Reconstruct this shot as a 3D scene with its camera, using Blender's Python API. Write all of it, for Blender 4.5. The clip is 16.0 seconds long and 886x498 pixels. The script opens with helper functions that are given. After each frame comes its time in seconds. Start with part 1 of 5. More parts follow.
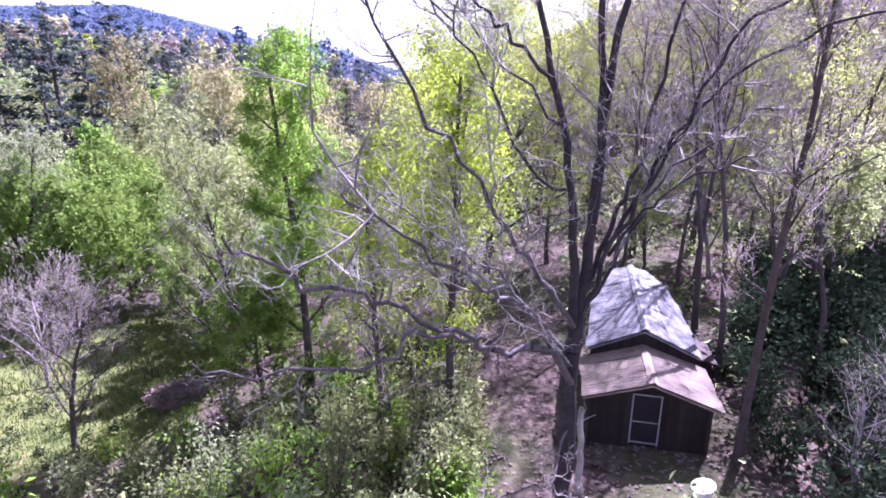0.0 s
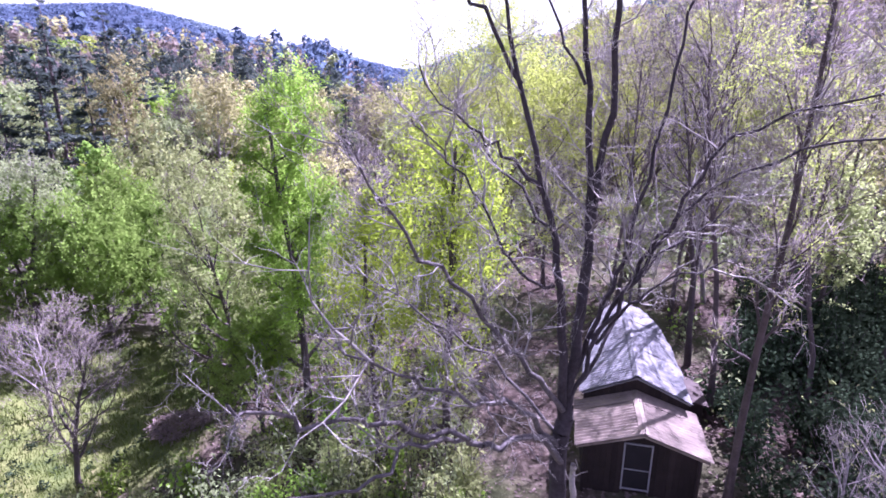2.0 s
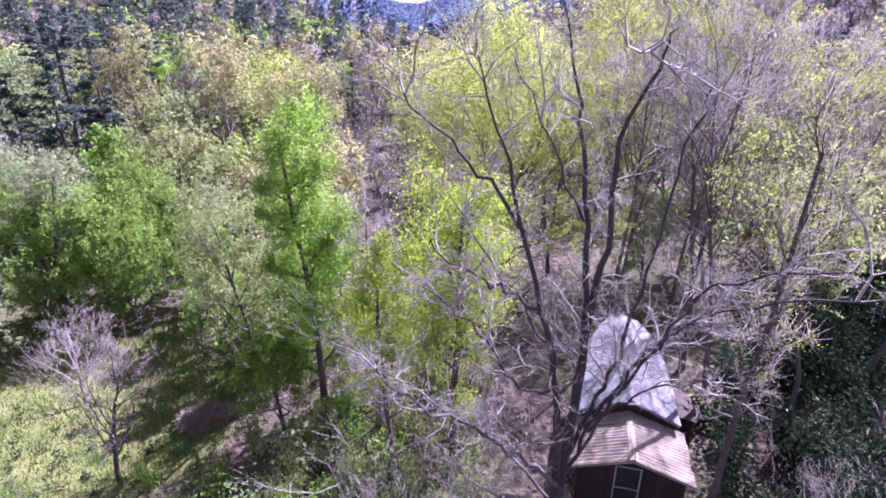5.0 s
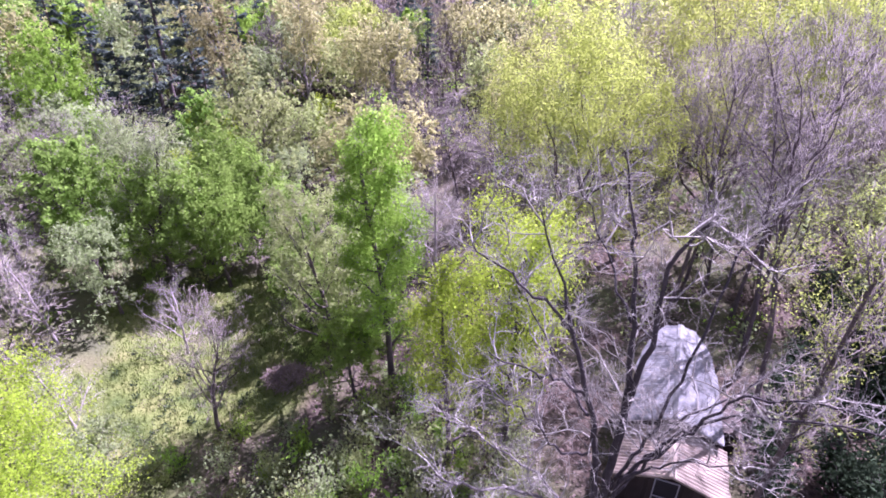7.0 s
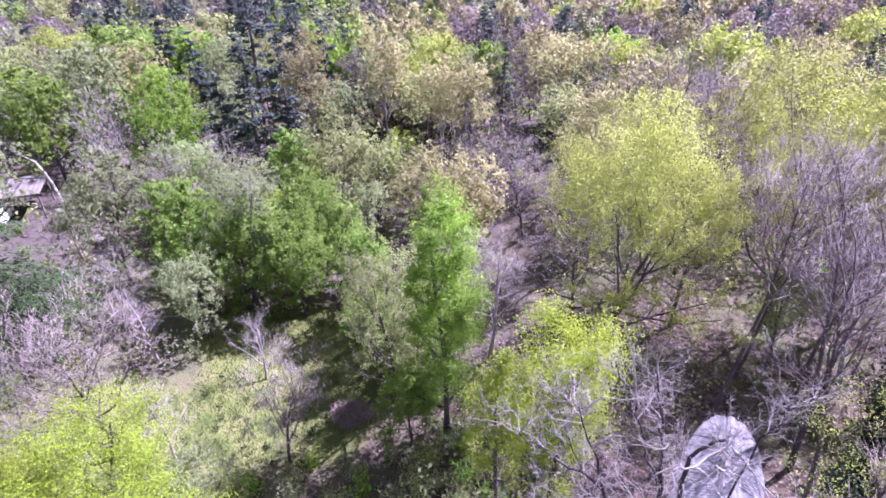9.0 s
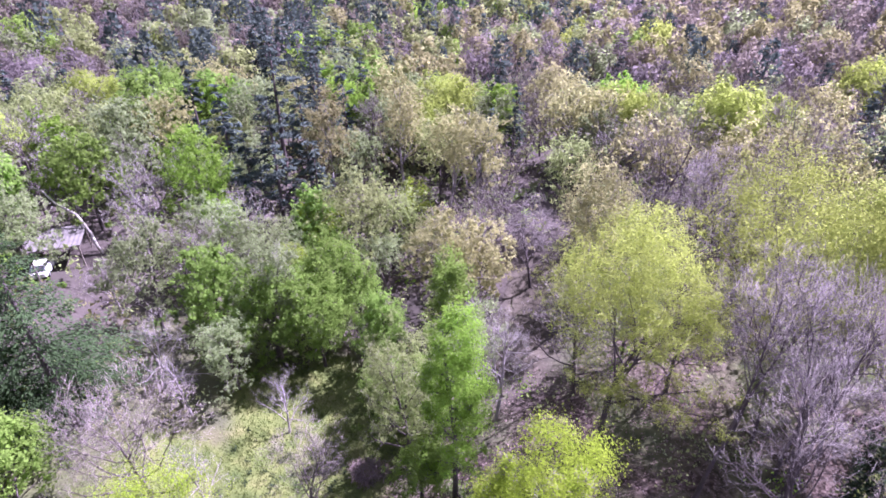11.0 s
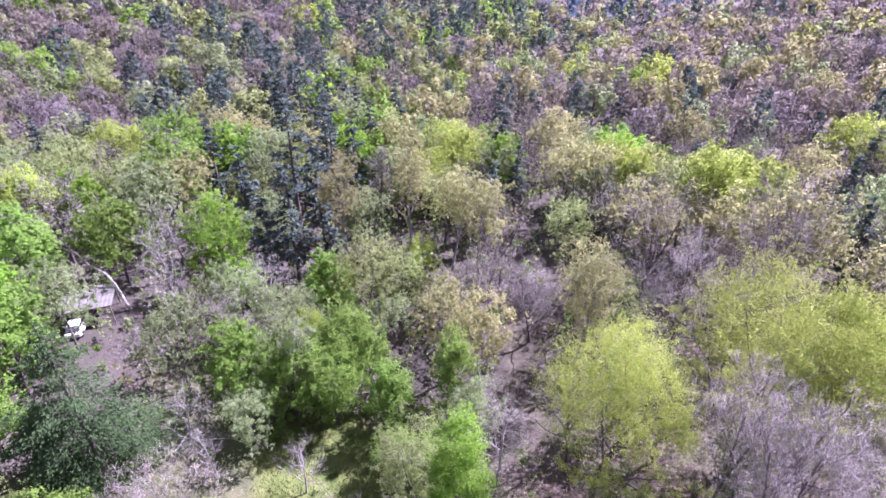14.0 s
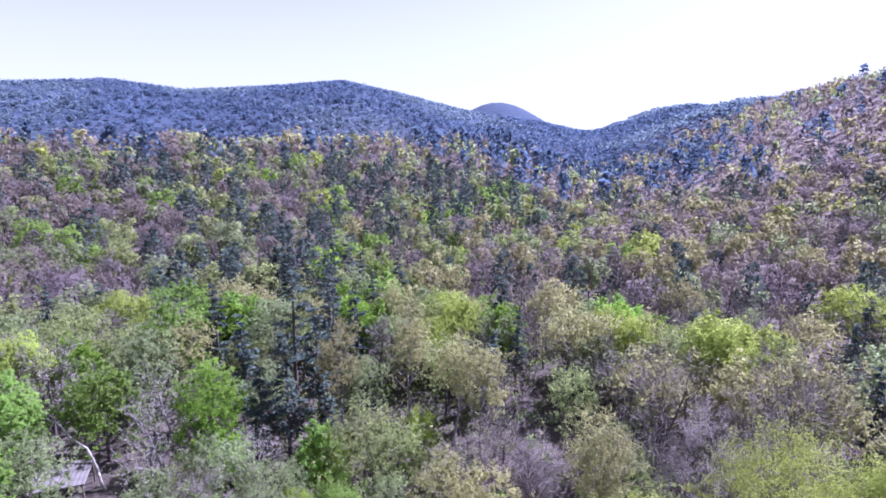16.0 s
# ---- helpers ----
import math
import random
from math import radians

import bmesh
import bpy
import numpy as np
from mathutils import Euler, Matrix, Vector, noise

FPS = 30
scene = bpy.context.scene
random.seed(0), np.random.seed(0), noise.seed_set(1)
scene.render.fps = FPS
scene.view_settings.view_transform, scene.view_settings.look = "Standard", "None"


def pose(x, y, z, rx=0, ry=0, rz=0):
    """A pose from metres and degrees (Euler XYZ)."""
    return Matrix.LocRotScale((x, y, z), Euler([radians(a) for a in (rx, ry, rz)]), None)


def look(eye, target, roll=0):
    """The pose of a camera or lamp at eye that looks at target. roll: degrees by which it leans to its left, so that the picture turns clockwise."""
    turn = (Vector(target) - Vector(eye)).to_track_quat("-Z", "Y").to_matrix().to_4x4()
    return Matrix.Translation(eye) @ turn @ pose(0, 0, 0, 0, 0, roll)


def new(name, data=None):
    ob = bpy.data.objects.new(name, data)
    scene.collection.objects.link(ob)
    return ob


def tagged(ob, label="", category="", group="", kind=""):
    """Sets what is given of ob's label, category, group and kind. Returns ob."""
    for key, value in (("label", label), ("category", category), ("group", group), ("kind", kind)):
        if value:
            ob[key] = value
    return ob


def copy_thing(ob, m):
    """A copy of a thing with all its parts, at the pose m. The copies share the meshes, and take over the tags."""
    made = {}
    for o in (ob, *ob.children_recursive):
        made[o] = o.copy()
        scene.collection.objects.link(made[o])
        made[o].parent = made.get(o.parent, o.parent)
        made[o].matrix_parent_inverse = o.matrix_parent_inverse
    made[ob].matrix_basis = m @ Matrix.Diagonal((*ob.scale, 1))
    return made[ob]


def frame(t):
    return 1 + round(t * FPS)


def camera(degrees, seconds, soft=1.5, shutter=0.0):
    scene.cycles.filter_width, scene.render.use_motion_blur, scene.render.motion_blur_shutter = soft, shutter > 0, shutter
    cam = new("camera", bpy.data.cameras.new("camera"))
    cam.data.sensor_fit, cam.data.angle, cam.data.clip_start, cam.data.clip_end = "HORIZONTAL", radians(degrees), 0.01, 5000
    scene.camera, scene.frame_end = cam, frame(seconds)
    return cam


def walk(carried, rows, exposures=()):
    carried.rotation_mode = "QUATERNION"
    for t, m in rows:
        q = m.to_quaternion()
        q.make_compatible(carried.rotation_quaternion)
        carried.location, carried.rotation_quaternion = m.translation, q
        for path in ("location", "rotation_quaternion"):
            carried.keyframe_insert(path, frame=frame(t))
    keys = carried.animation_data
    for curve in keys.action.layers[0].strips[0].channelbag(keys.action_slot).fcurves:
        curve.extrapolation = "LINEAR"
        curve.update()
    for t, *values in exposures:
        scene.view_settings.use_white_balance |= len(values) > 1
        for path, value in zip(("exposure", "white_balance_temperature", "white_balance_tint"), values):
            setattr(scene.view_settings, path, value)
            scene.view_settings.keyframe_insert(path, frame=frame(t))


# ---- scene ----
cam = camera(80.1, 16.0, 1.75)
SUN_UP, SUN_TURN, SUN, SKY = 50.0, 40.0, 6.4, 0.048
EXPOSURE = [(0.0, 1.98, 5400, 56), (4.0, 1.80, 5400, 55), (6.5, 1.86, 5620, 53), (9.0, 1.82, 5480, 57), (14.0, 1.78, 5520, 47), (15.0, 1.86, 5250, 46), (15.5, 1.68, 5250, 45), (16.0, 1.36, 5200, 44)]
METRES, EYE, TILT, LEAN, TURN = 32.0, 12.5, -16.0, 0.0, 0.0
ROWS = [
    (0.0, 0.0, 0.0, 0.0, 0.0, 0.0, 0.0),
    (0.5, 0.0, -0.001, 0.0115, -0.02, -0.06, 0.01),
    (1.0, 0.001, -0.0045, 0.0273, -0.03, -0.14, 0.04),
    (1.5, 0.0025, -0.0094, 0.0461, -0.03, -0.21, 0.03),
    (2.0, 0.0037, -0.0138, 0.064, -0.08, -0.22, -0.0),
    (2.5, 0.0048, -0.0182, 0.0828, -0.08, -0.24, -0.02),
    (3.0, 0.005, -0.0232, 0.1044, -0.09, -0.3, 0.02),
    (3.5, 0.0046, -0.0279, 0.1265, -0.13, -0.33, -0.04),
    (4.0, 0.0026, -0.0323, 0.1465, -0.15, -1.27, -0.03),
    (6.5, 0.0031, -0.0577, 0.2661, 5.63, -13.4, -1.16),
    (7.0, 0.0039, -0.0672, 0.3032, 8.34, -13.67, -1.89),
    (7.5, 0.0039, -0.0771, 0.3403, 11.37, -13.8, -2.69),
    (8.0, 0.0051, -0.0862, 0.3768, 13.84, -13.89, -3.37),
    (8.5, 0.0054, -0.0962, 0.4115, 15.15, -13.94, -3.72),
    (9.0, 0.0051, -0.1076, 0.4492, 16.01, -14.0, -3.96),
    (9.5, 0.006, -0.1228, 0.4989, 16.55, -14.04, -4.12),
    (12.0, 0.0011, -0.2037, 0.7721, 17.53, -14.17, -4.65),
    (12.5, 0.0019, -0.2201, 0.8259, 17.63, -14.18, -4.71),
    (13.0, 0.0017, -0.2356, 0.8792, 17.7, -14.24, -4.76),
    (13.5, -0.0004, -0.2469, 0.9172, 17.78, -14.23, -4.83),
    (14.0, -0.0025, -0.2527, 0.936, 17.79, -14.22, -4.85),
    (14.5, -0.002, -0.2531, 0.9387, 17.85, -12.18, -4.85),
    (15.0, 0.0009, -0.2555, 0.9365, 17.91, -7.52, -4.85),
    (15.5, 0.0062, -0.261, 0.9305, 18.0, -1.55, -4.88),
    (16.0, 0.0138, -0.2688, 0.9244, 18.03, 4.29, -4.91),
]
walk(cam, [(t, pose(0, 0, EYE, TILT, LEAN, TURN) @ pose(METRES * x, METRES * y, METRES * z, 90 + pitch, roll, yaw)) for t, x, y, z, yaw, pitch, roll in ROWS], EXPOSURE)

# ---- light ----
world = bpy.data.worlds.new("sky")
scene.world = world
world.use_nodes = True
wn = world.node_tree.nodes
sky = wn.new("ShaderNodeTexSky")
sky.sky_type, sky.sun_disc = "NISHITA", False
sky.sun_elevation, sky.sun_rotation = radians(SUN_UP), radians(SUN_TURN)
sky.air_density, sky.dust_density, sky.ozone_density = 1.2, 2.0, 1.2
wn["Background"].inputs["Strength"].default_value = SKY
haze = wn.new("ShaderNodeHueSaturation")
haze.inputs["Saturation"].default_value, haze.inputs["Value"].default_value = 0.48, 1.15
world.node_tree.links.new(sky.outputs["Color"], haze.inputs["Color"])
# thin bright cloud that thickens towards the horizon
where = wn.new("ShaderNodeTexCoord")
height = wn.new("ShaderNodeSeparateXYZ")
veil = wn.new("ShaderNodeMapRange")
veil.inputs["From Min"].default_value, veil.inputs["From Max"].default_value = 0.40, 0.02
veil.inputs["To Min"].default_value, veil.inputs["To Max"].default_value = 0.0, 0.75
cloud = wn.new("ShaderNodeMix")
cloud.data_type = "RGBA"
cloud.inputs["B"].default_value = (10.0, 10.9, 10.3, 1)
world.node_tree.links.new(where.outputs["Generated"], height.inputs[0])
world.node_tree.links.new(height.outputs["Z"], veil.inputs["Value"])
world.node_tree.links.new(veil.outputs["Result"], cloud.inputs["Factor"])
world.node_tree.links.new(haze.outputs["Color"], cloud.inputs["A"])
world.node_tree.links.new(cloud.outputs["Result"], wn["Background"].inputs["Color"])
sun = new("sun", bpy.data.lights.new("sun", "SUN"))
sun.data.energy, sun.data.angle, sun.data.color = SUN, radians(0.6), (1.0, 0.97, 0.93)
_a, _e = radians(SUN_TURN), radians(SUN_UP)
sun.matrix_world = look((200 * math.sin(_a) * math.cos(_e), 200 * math.cos(_a) * math.cos(_e), 200 * math.sin(_e)), (0, 0, 0))


# ---- materials ----
def node_material(name):
    m = bpy.data.materials.new(name)
    m.use_nodes = True
    nt = m.node_tree
    for n in list(nt.nodes):
        if n.type != "OUTPUT_MATERIAL":
            nt.nodes.remove(n)
    return m, nt, nt.nodes["Material Output"]


def varied(nt, color, scale, amount, fine=0.0, fine_amount=0.0, object_amount=0.0, hue=0.008):
    """A colour that varies over places at two scales and from one object to the next."""
    geo = nt.nodes.new("ShaderNodeNewGeometry")
    value = None

    def add(socket, amt):
        nonlocal value
        mul = nt.nodes.new("ShaderNodeMath")
        mul.operation = "MULTIPLY_ADD"
        nt.links.new(socket, mul.inputs[0])
        mul.inputs[1].default_value = 2 * amt
        if value is None:
            mul.inputs[2].default_value = 1 - amt
        else:
            off = nt.nodes.new("ShaderNodeMath")
            off.operation = "ADD"
            nt.links.new(value, off.inputs[0])
            off.inputs[1].default_value = -amt
            nt.links.new(off.outputs[0], mul.inputs[2])
        value = mul.outputs[0]

    for sc, amt in ((scale, amount), (fine, fine_amount)):
        if sc and amt:
            tex = nt.nodes.new("ShaderNodeTexNoise")
            tex.inputs["Scale"].default_value = sc
            tex.inputs["Detail"].default_value = 3
            nt.links.new(geo.outputs["Position"], tex.inputs["Vector"])
            add(tex.outputs["Fac"], amt * 1.7)
    hsv = nt.nodes.new("ShaderNodeHueSaturation")
    hsv.inputs["Color"].default_value = (*color, 1)
    if object_amount:
        info = nt.nodes.new("ShaderNodeObjectInfo")
        add(info.outputs["Random"], object_amount)
        rng = nt.nodes.new("ShaderNodeMapRange")
        nt.links.new(info.outputs["Random"], rng.inputs["Value"])
        rng.inputs["To Min"].default_value, rng.inputs["To Max"].default_value = 0.5 - hue, 0.5 + hue
        nt.links.new(rng.outputs["Result"], hsv.inputs["Hue"])
    island = geo.outputs["Random Per Island"]
    add(island, 0.12)
    nt.links.new(value, hsv.inputs["Value"])
    return hsv.outputs["Color"]


def leaf_material(name, color, through_light=0.45, scale=0.13, amount=0.33):
    m, nt, out = node_material(name)
    col = varied(nt, color, scale, amount, 1.6, 0.2, 0.16)
    dif = nt.nodes.new("ShaderNodeBsdfDiffuse")
    tra = nt.nodes.new("ShaderNodeBsdfTranslucent")
    mix = nt.nodes.new("ShaderNodeMixShader")
    mix.inputs[0].default_value = through_light
    nt.links.new(col, dif.inputs["Color"])
    nt.links.new(col, tra.inputs["Color"])
    nt.links.new(dif.outputs[0], mix.inputs[1])
    nt.links.new(tra.outputs[0], mix.inputs[2])
    nt.links.new(mix.outputs[0], out.inputs["Surface"])
    return m


def solid_material(name, color, rough=0.85, metal=0.0, scale=2.0, amount=0.25, fine=25.0, fine_amount=0.15, bump=0.0, bump_scale=20.0, stretch=None, object_amount=0.0, spec=0.3):
    m, nt, out = node_material(name)
    col = varied(nt, color, scale, amount, fine, fine_amount, object_amount)
    bs = nt.nodes.new("ShaderNodeBsdfPrincipled")
    bs.inputs["Roughness"].default_value, bs.inputs["Metallic"].default_value = rough, metal
    bs.inputs["Specular IOR Level"].default_value = spec
    nt.links.new(col, bs.inputs["Base Color"])
    if bump:
        tc = nt.nodes.new("ShaderNodeNewGeometry")
        mp = nt.nodes.new("ShaderNodeMapping")
        mp.inputs["Scale"].default_value = stretch or (1, 1, 1)
        nz = nt.nodes.new("ShaderNodeTexNoise")
        nz.inputs["Scale"].default_value, nz.inputs["Detail"].default_value = bump_scale, 5
        bp = nt.nodes.new("ShaderNodeBump")
        bp.inputs["Strength"].default_value, bp.inputs["Distance"].default_value = bump, 0.05
        nt.links.new(tc.outputs["Position"], mp.inputs["Vector"])
        nt.links.new(mp.outputs["Vector"], nz.inputs["Vector"])
        nt.links.new(nz.outputs["Fac"], bp.inputs["Height"])
        nt.links.new(bp.outputs["Normal"], bs.inputs["Normal"])
    nt.links.new(bs.outputs[0], out.inputs["Surface"])
    return m


LEAF = {
    "chart": leaf_material("chartreuse_leaf", (0.305, 0.415, 0.050), 0.68),
    "lime": leaf_material("lime_leaf", (0.235, 0.390, 0.062), 0.68),
    "yg": leaf_material("yellow_green_leaf", (0.345, 0.415, 0.100), 0.66),
    "green": leaf_material("green_leaf", (0.225, 0.345, 0.080), 0.68),
    "olive": leaf_material("olive_bud", (0.300, 0.350, 0.145), 0.68),
    "cream": leaf_material("cream_bud", (0.325, 0.318, 0.152), 0.66),
    "pale": leaf_material("pale_green_leaf", (0.265, 0.320, 0.160), 0.68),
    "teal": leaf_material("blue_green_leaf", (0.148, 0.266, 0.192), 0.4),
    "pine": leaf_material("pine_needle", (0.085, 0.112, 0.100), 0.30),
    "conifer": leaf_material("soft_needle", (0.070, 0.118, 0.052), 0.35),
    "laurel": leaf_material("laurel_leaf", (0.036, 0.056, 0.032), 0.2),
    "mauve": leaf_material("mauve_bud", (0.232, 0.198, 0.202), 0.65, 0.05, 0.25),
    "tan": leaf_material("tan_bud", (0.248, 0.214, 0.178), 0.65, 0.05, 0.25),
    # these two carry the blue of distance haze in their base colour
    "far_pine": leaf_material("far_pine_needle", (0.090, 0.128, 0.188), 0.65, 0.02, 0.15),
    "hazed_bud": leaf_material("hazed_bud", (0.140, 0.188, 0.222), 0.65, 0.02, 0.15),
}
TWIG = {
    "purple": solid_material("purple_twig", (0.178, 0.157, 0.150), 0.9, scale=0.3, amount=0.2, object_amount=0.12),
    "brown": solid_material("brown_twig", (0.205, 0.175, 0.165), 0.9, scale=0.3, amount=0.2, object_amount=0.12),
    "grey": solid_material("grey_twig", (0.235, 0.216, 0.206), 0.9, scale=0.3, amount=0.2, object_amount=0.12),
}
BARK = solid_material("bark", (0.085, 0.068, 0.070), 0.95, scale=1.5, amount=0.3, fine=14, fine_amount=0.3, bump=0.7, bump_scale=9, stretch=(1, 1, 0.25), object_amount=0.15)
PALE_BARK = solid_material("pale_bark", (0.26, 0.23, 0.24), 0.95, scale=1.2, amount=0.35, fine=12, fine_amount=0.3, bump=0.7, bump_scale=9, stretch=(1, 1, 0.3))
DEAD_WOOD = solid_material("bleached_wood", (0.36, 0.33, 0.31), 0.9, scale=1.5, amount=0.2, fine=20, fine_amount=0.2)


# ---- mesh tools ----
def mesh_object(name, verts, tris, mats, parent=None, index=None, flat=False, label=""):
    """One mesh object from arrays of vertices and triangles."""
    me = bpy.data.meshes.new(name)
    verts, tris = np.asarray(verts, np.float32), np.asarray(tris, np.int32)
    n = len(tris)
    me.vertices.add(len(verts))
    me.vertices.foreach_set("co", verts.ravel())
    me.loops.add(3 * n)
    me.loops.foreach_set("vertex_index", tris.ravel())
    me.polygons.add(n)
    me.polygons.foreach_set("loop_start", np.arange(0, 3 * n, 3, dtype=np.int32))
    me.polygons.foreach_set("use_smooth", np.full(n, not flat))
    for m in mats if isinstance(mats, (list, tuple)) else [mats]:
        me.materials.append(m)
    if index is not None:
        me.polygons.foreach_set("material_index", np.asarray(index, np.int32))
    me.update(calc_edges=True)
    ob = new(name, me)
    ob.parent = parent
    if label:
        tagged(ob, label)
    return ob


def part(name, bm, material, parent, label=""):
    me = bpy.data.meshes.new(name)
    bm.to_mesh(me)
    bm.free()
    me.materials.append(material)
    ob = new(name, me)
    ob.parent = parent
    if label:
        tagged(ob, label)
    return ob


def thing(name, m, label, category, group="", kind=""):
    ob = new(name)
    ob.matrix_basis = m
    ob.empty_display_size = 0.2
    return tagged(ob, label, category, group, kind)


def joined(pieces):
    """Several (verts, tris) as one."""
    vs, ts, base = [], [], 0
    for v, t in pieces:
        if len(v):
            vs.append(v)
            ts.append(t + base)
            base += len(v)
    return np.concatenate(vs), np.concatenate(ts)


def frames_of(d):
    d = d / np.maximum(np.linalg.norm(d, axis=1, keepdims=True), 1e-9)
    ref = np.where(np.abs(d[:, 2:3]) > 0.9, np.array([[1.0, 0, 0]]), np.array([[0, 0, 1.0]]))
    u = np.cross(d, ref)
    u /= np.maximum(np.linalg.norm(u, axis=1, keepdims=True), 1e-9)
    return d, u, np.cross(d, u)


def tubes(p, q, r0, r1, sides):
    """Tapered prisms from p to q."""
    p, q, r0, r1 = (np.asarray(a, float) for a in (p, q, r0, r1))
    n = len(p)
    d, u, v = frames_of(q - p)
    a = np.arange(sides) * 2 * np.pi / sides
    ring = np.cos(a)[None, :, None] * u[:, None] + np.sin(a)[None, :, None] * v[:, None]
    lo, hi = p[:, None] + ring * r0[:, None, None], q[:, None] + ring * r1[:, None, None]
    verts = np.concatenate([lo, hi], axis=1).reshape(-1, 3)
    k = np.arange(sides)
    k2 = (k + 1) % sides
    face = np.concatenate([np.stack([k, k2, sides + k2], 1), np.stack([k, sides + k2, sides + k], 1)])
    tris = (np.arange(n)[:, None, None] * 2 * sides + face[None]).reshape(-1, 3)
    return verts, tris


def spikes(p, q, r):
    """Three-sided pointed twigs."""
    p, q = np.asarray(p, float), np.asarray(q, float)
    n = len(p)
    d, u, v = frames_of(q - p)
    a = np.arange(3) * 2 * np.pi / 3
    ring = np.cos(a)[None, :, None] * u[:, None] + np.sin(a)[None, :, None] * v[:, None]
    verts = np.concatenate([p[:, None] + ring * np.asarray(r).reshape(-1, 1, 1), q[:, None]], axis=1).reshape(-1, 3)
    face = np.array([[0, 1, 3], [1, 2, 3], [2, 0, 3]])
    return verts, (np.arange(n)[:, None, None] * 4 + face[None]).reshape(-1, 3)


def slivers(rng, p, q, r):
    """Flat pointed twigs of one face, for trees further off."""
    p, q = np.asarray(p, float), np.asarray(q, float)
    n = len(p)
    d, u, v = frames_of(q - p)
    t = rng.uniform(0, 6.283, n)[:, None]
    side = (np.cos(t) * u + np.sin(t) * v) * np.asarray(r).reshape(-1, 1)
    return np.stack([p - side, p + side, q], 1).reshape(-1, 3), np.arange(3 * n).reshape(-1, 3)


def leaves(rng, c, size, narrow=0.6, up=0.5, along=None, normal=None, single=False, loose=0.33):
    """A folded blade of two faces at each place c, or a small flat one."""
    n = len(c)
    s = np.asarray(size).reshape(-1, 1) * rng.uniform(0.6, 1.35, n)[:, None]
    a = rng.normal(size=(n, 3)) if along is None else along + rng.normal(scale=0.35, size=(n, 3))
    if normal is None:
        nrm = rng.normal(size=(n, 3)) + np.array([0, 0, up])
    else:
        nrm = normal / np.maximum(np.linalg.norm(normal, axis=1, keepdims=True), 1e-6) + rng.normal(scale=loose, size=(n, 3))
        nrm /= np.linalg.norm(nrm, axis=1, keepdims=True)
        a = a - nrm * (a * nrm).sum(1, keepdims=True)
    a /= np.maximum(np.linalg.norm(a, axis=1, keepdims=True), 1e-6)
    b = np.cross(nrm, a)
    b /= np.maximum(np.linalg.norm(b, axis=1, keepdims=True), 1e-9)
    w = np.cross(a, b)
    if single:
        tip = c + a * s * 0.6
        left, right = c - a * s * 0.4 + b * s * narrow * 0.5, c - a * s * 0.4 - b * s * narrow * 0.5
        return np.stack([left, tip, right], 1).reshape(-1, 3), np.arange(3 * n).reshape(-1, 3)
    fold = rng.uniform(0.05, 0.25, n)[:, None] * s
    base, tip = c - a * s * 0.5, c + a * s * 0.5
    left, right = c + b * s * narrow * 0.5 + w * fold, c - b * s * narrow * 0.5 + w * fold
    verts = np.stack([base, left, tip, right], 1).reshape(-1, 3)
    face = np.array([[0, 1, 2], [0, 2, 3]])
    return verts, (np.arange(n)[:, None, None] * 4 + face[None]).reshape(-1, 3)


# ---- lie of the land ----
def smooth(a, b, v):
    t = np.clip((v - a) / (b - a), 0, 1)
    return t * t * (3 - 2 * t)


def terrain(x, y):
    x, y = np.asarray(x, float), np.asarray(y, float)
    r = np.hypot(x, y)
    side = 0.996 * x + 0.087 * y
    h = -4.9 * np.exp(-((x + 21) / 15) ** 2) * (1 - 0.7 * smooth(45, 90, y)) * smooth(-60, -10, y)
    h = h - 2.6 * np.exp(-((x + 7) / 7) ** 2 - ((y - 54) / 14) ** 2)
    h = h + 2.5 * smooth(-40, -62, x) * (1 - smooth(150, 300, r))
    h = h + (94 + 0.045 * np.clip(y - 600, 0, 1300)) * smooth(20, 320, side) * (1 + 0.05 * np.sin(y / 80)) * smooth(30, 150, y)
    ridge = -0.75 * x + 0.66 * y
    h = h + 34 * smooth(120, 400, ridge) * (1 - smooth(430, 750, ridge)) * smooth(20, -70, side)
    az = np.degrees(np.arctan2(x, y))
    crest = np.interp(az, [-100, -75, -57, -50, -44, -37, -29, -23, -16.5, -9, -5, 2], [150, 190, 212, 233, 212, 230, 255, 215, 162, 125, 95, 60])
    h = h + crest * smooth(750, 1900, r) * (1 - 0.6 * smooth(1950, 2800, r)) * smooth(8, -4, az) * (1 + 0.015 * np.sin(az * 1.1) * np.sin(r / 190))
    far = 275 * np.exp(-((az + 13) / 6) ** 2) + 40 * np.exp(-((az + 4) / 7) ** 2) + 380 * np.exp(-((az + 63) / 6) ** 2)
    h = h + far * smooth(2700, 3700, r)
    bumps = 0.25 * np.sin(x * 0.45 + 1.3 * np.sin(y * 0.31)) * np.sin(y * 0.52 + 0.7) + 0.12 * np.sin(x * 1.3 + y * 0.7) * np.sin(y * 1.6 - x * 0.4)
    flat = np.exp(-((x - 8.8) / 5) ** 4 - ((y - 21.5) / 8) ** 4)
    return h + bumps * (1 - flat) * (1 - smooth(60, 200, r))


def clearing(x, y):
    """1 on the open grass, 0 in the wood."""
    x, y = np.asarray(x, float), np.asarray(y, float)
    wob = 1.6 * np.sin(x * 0.6) + 1.4 * np.sin(y * 0.7 + 1)
    a = ((x + 23) / 9.5) ** 2 + ((y - 30 + 0.25 * (x + 23)) / 9) ** 2
    b = ((x + 28) / 8) ** 2 + ((y - 19) / 6.5) ** 2
    return smooth(1.25, 0.7, np.minimum(a, b) + 0.09 * wob)


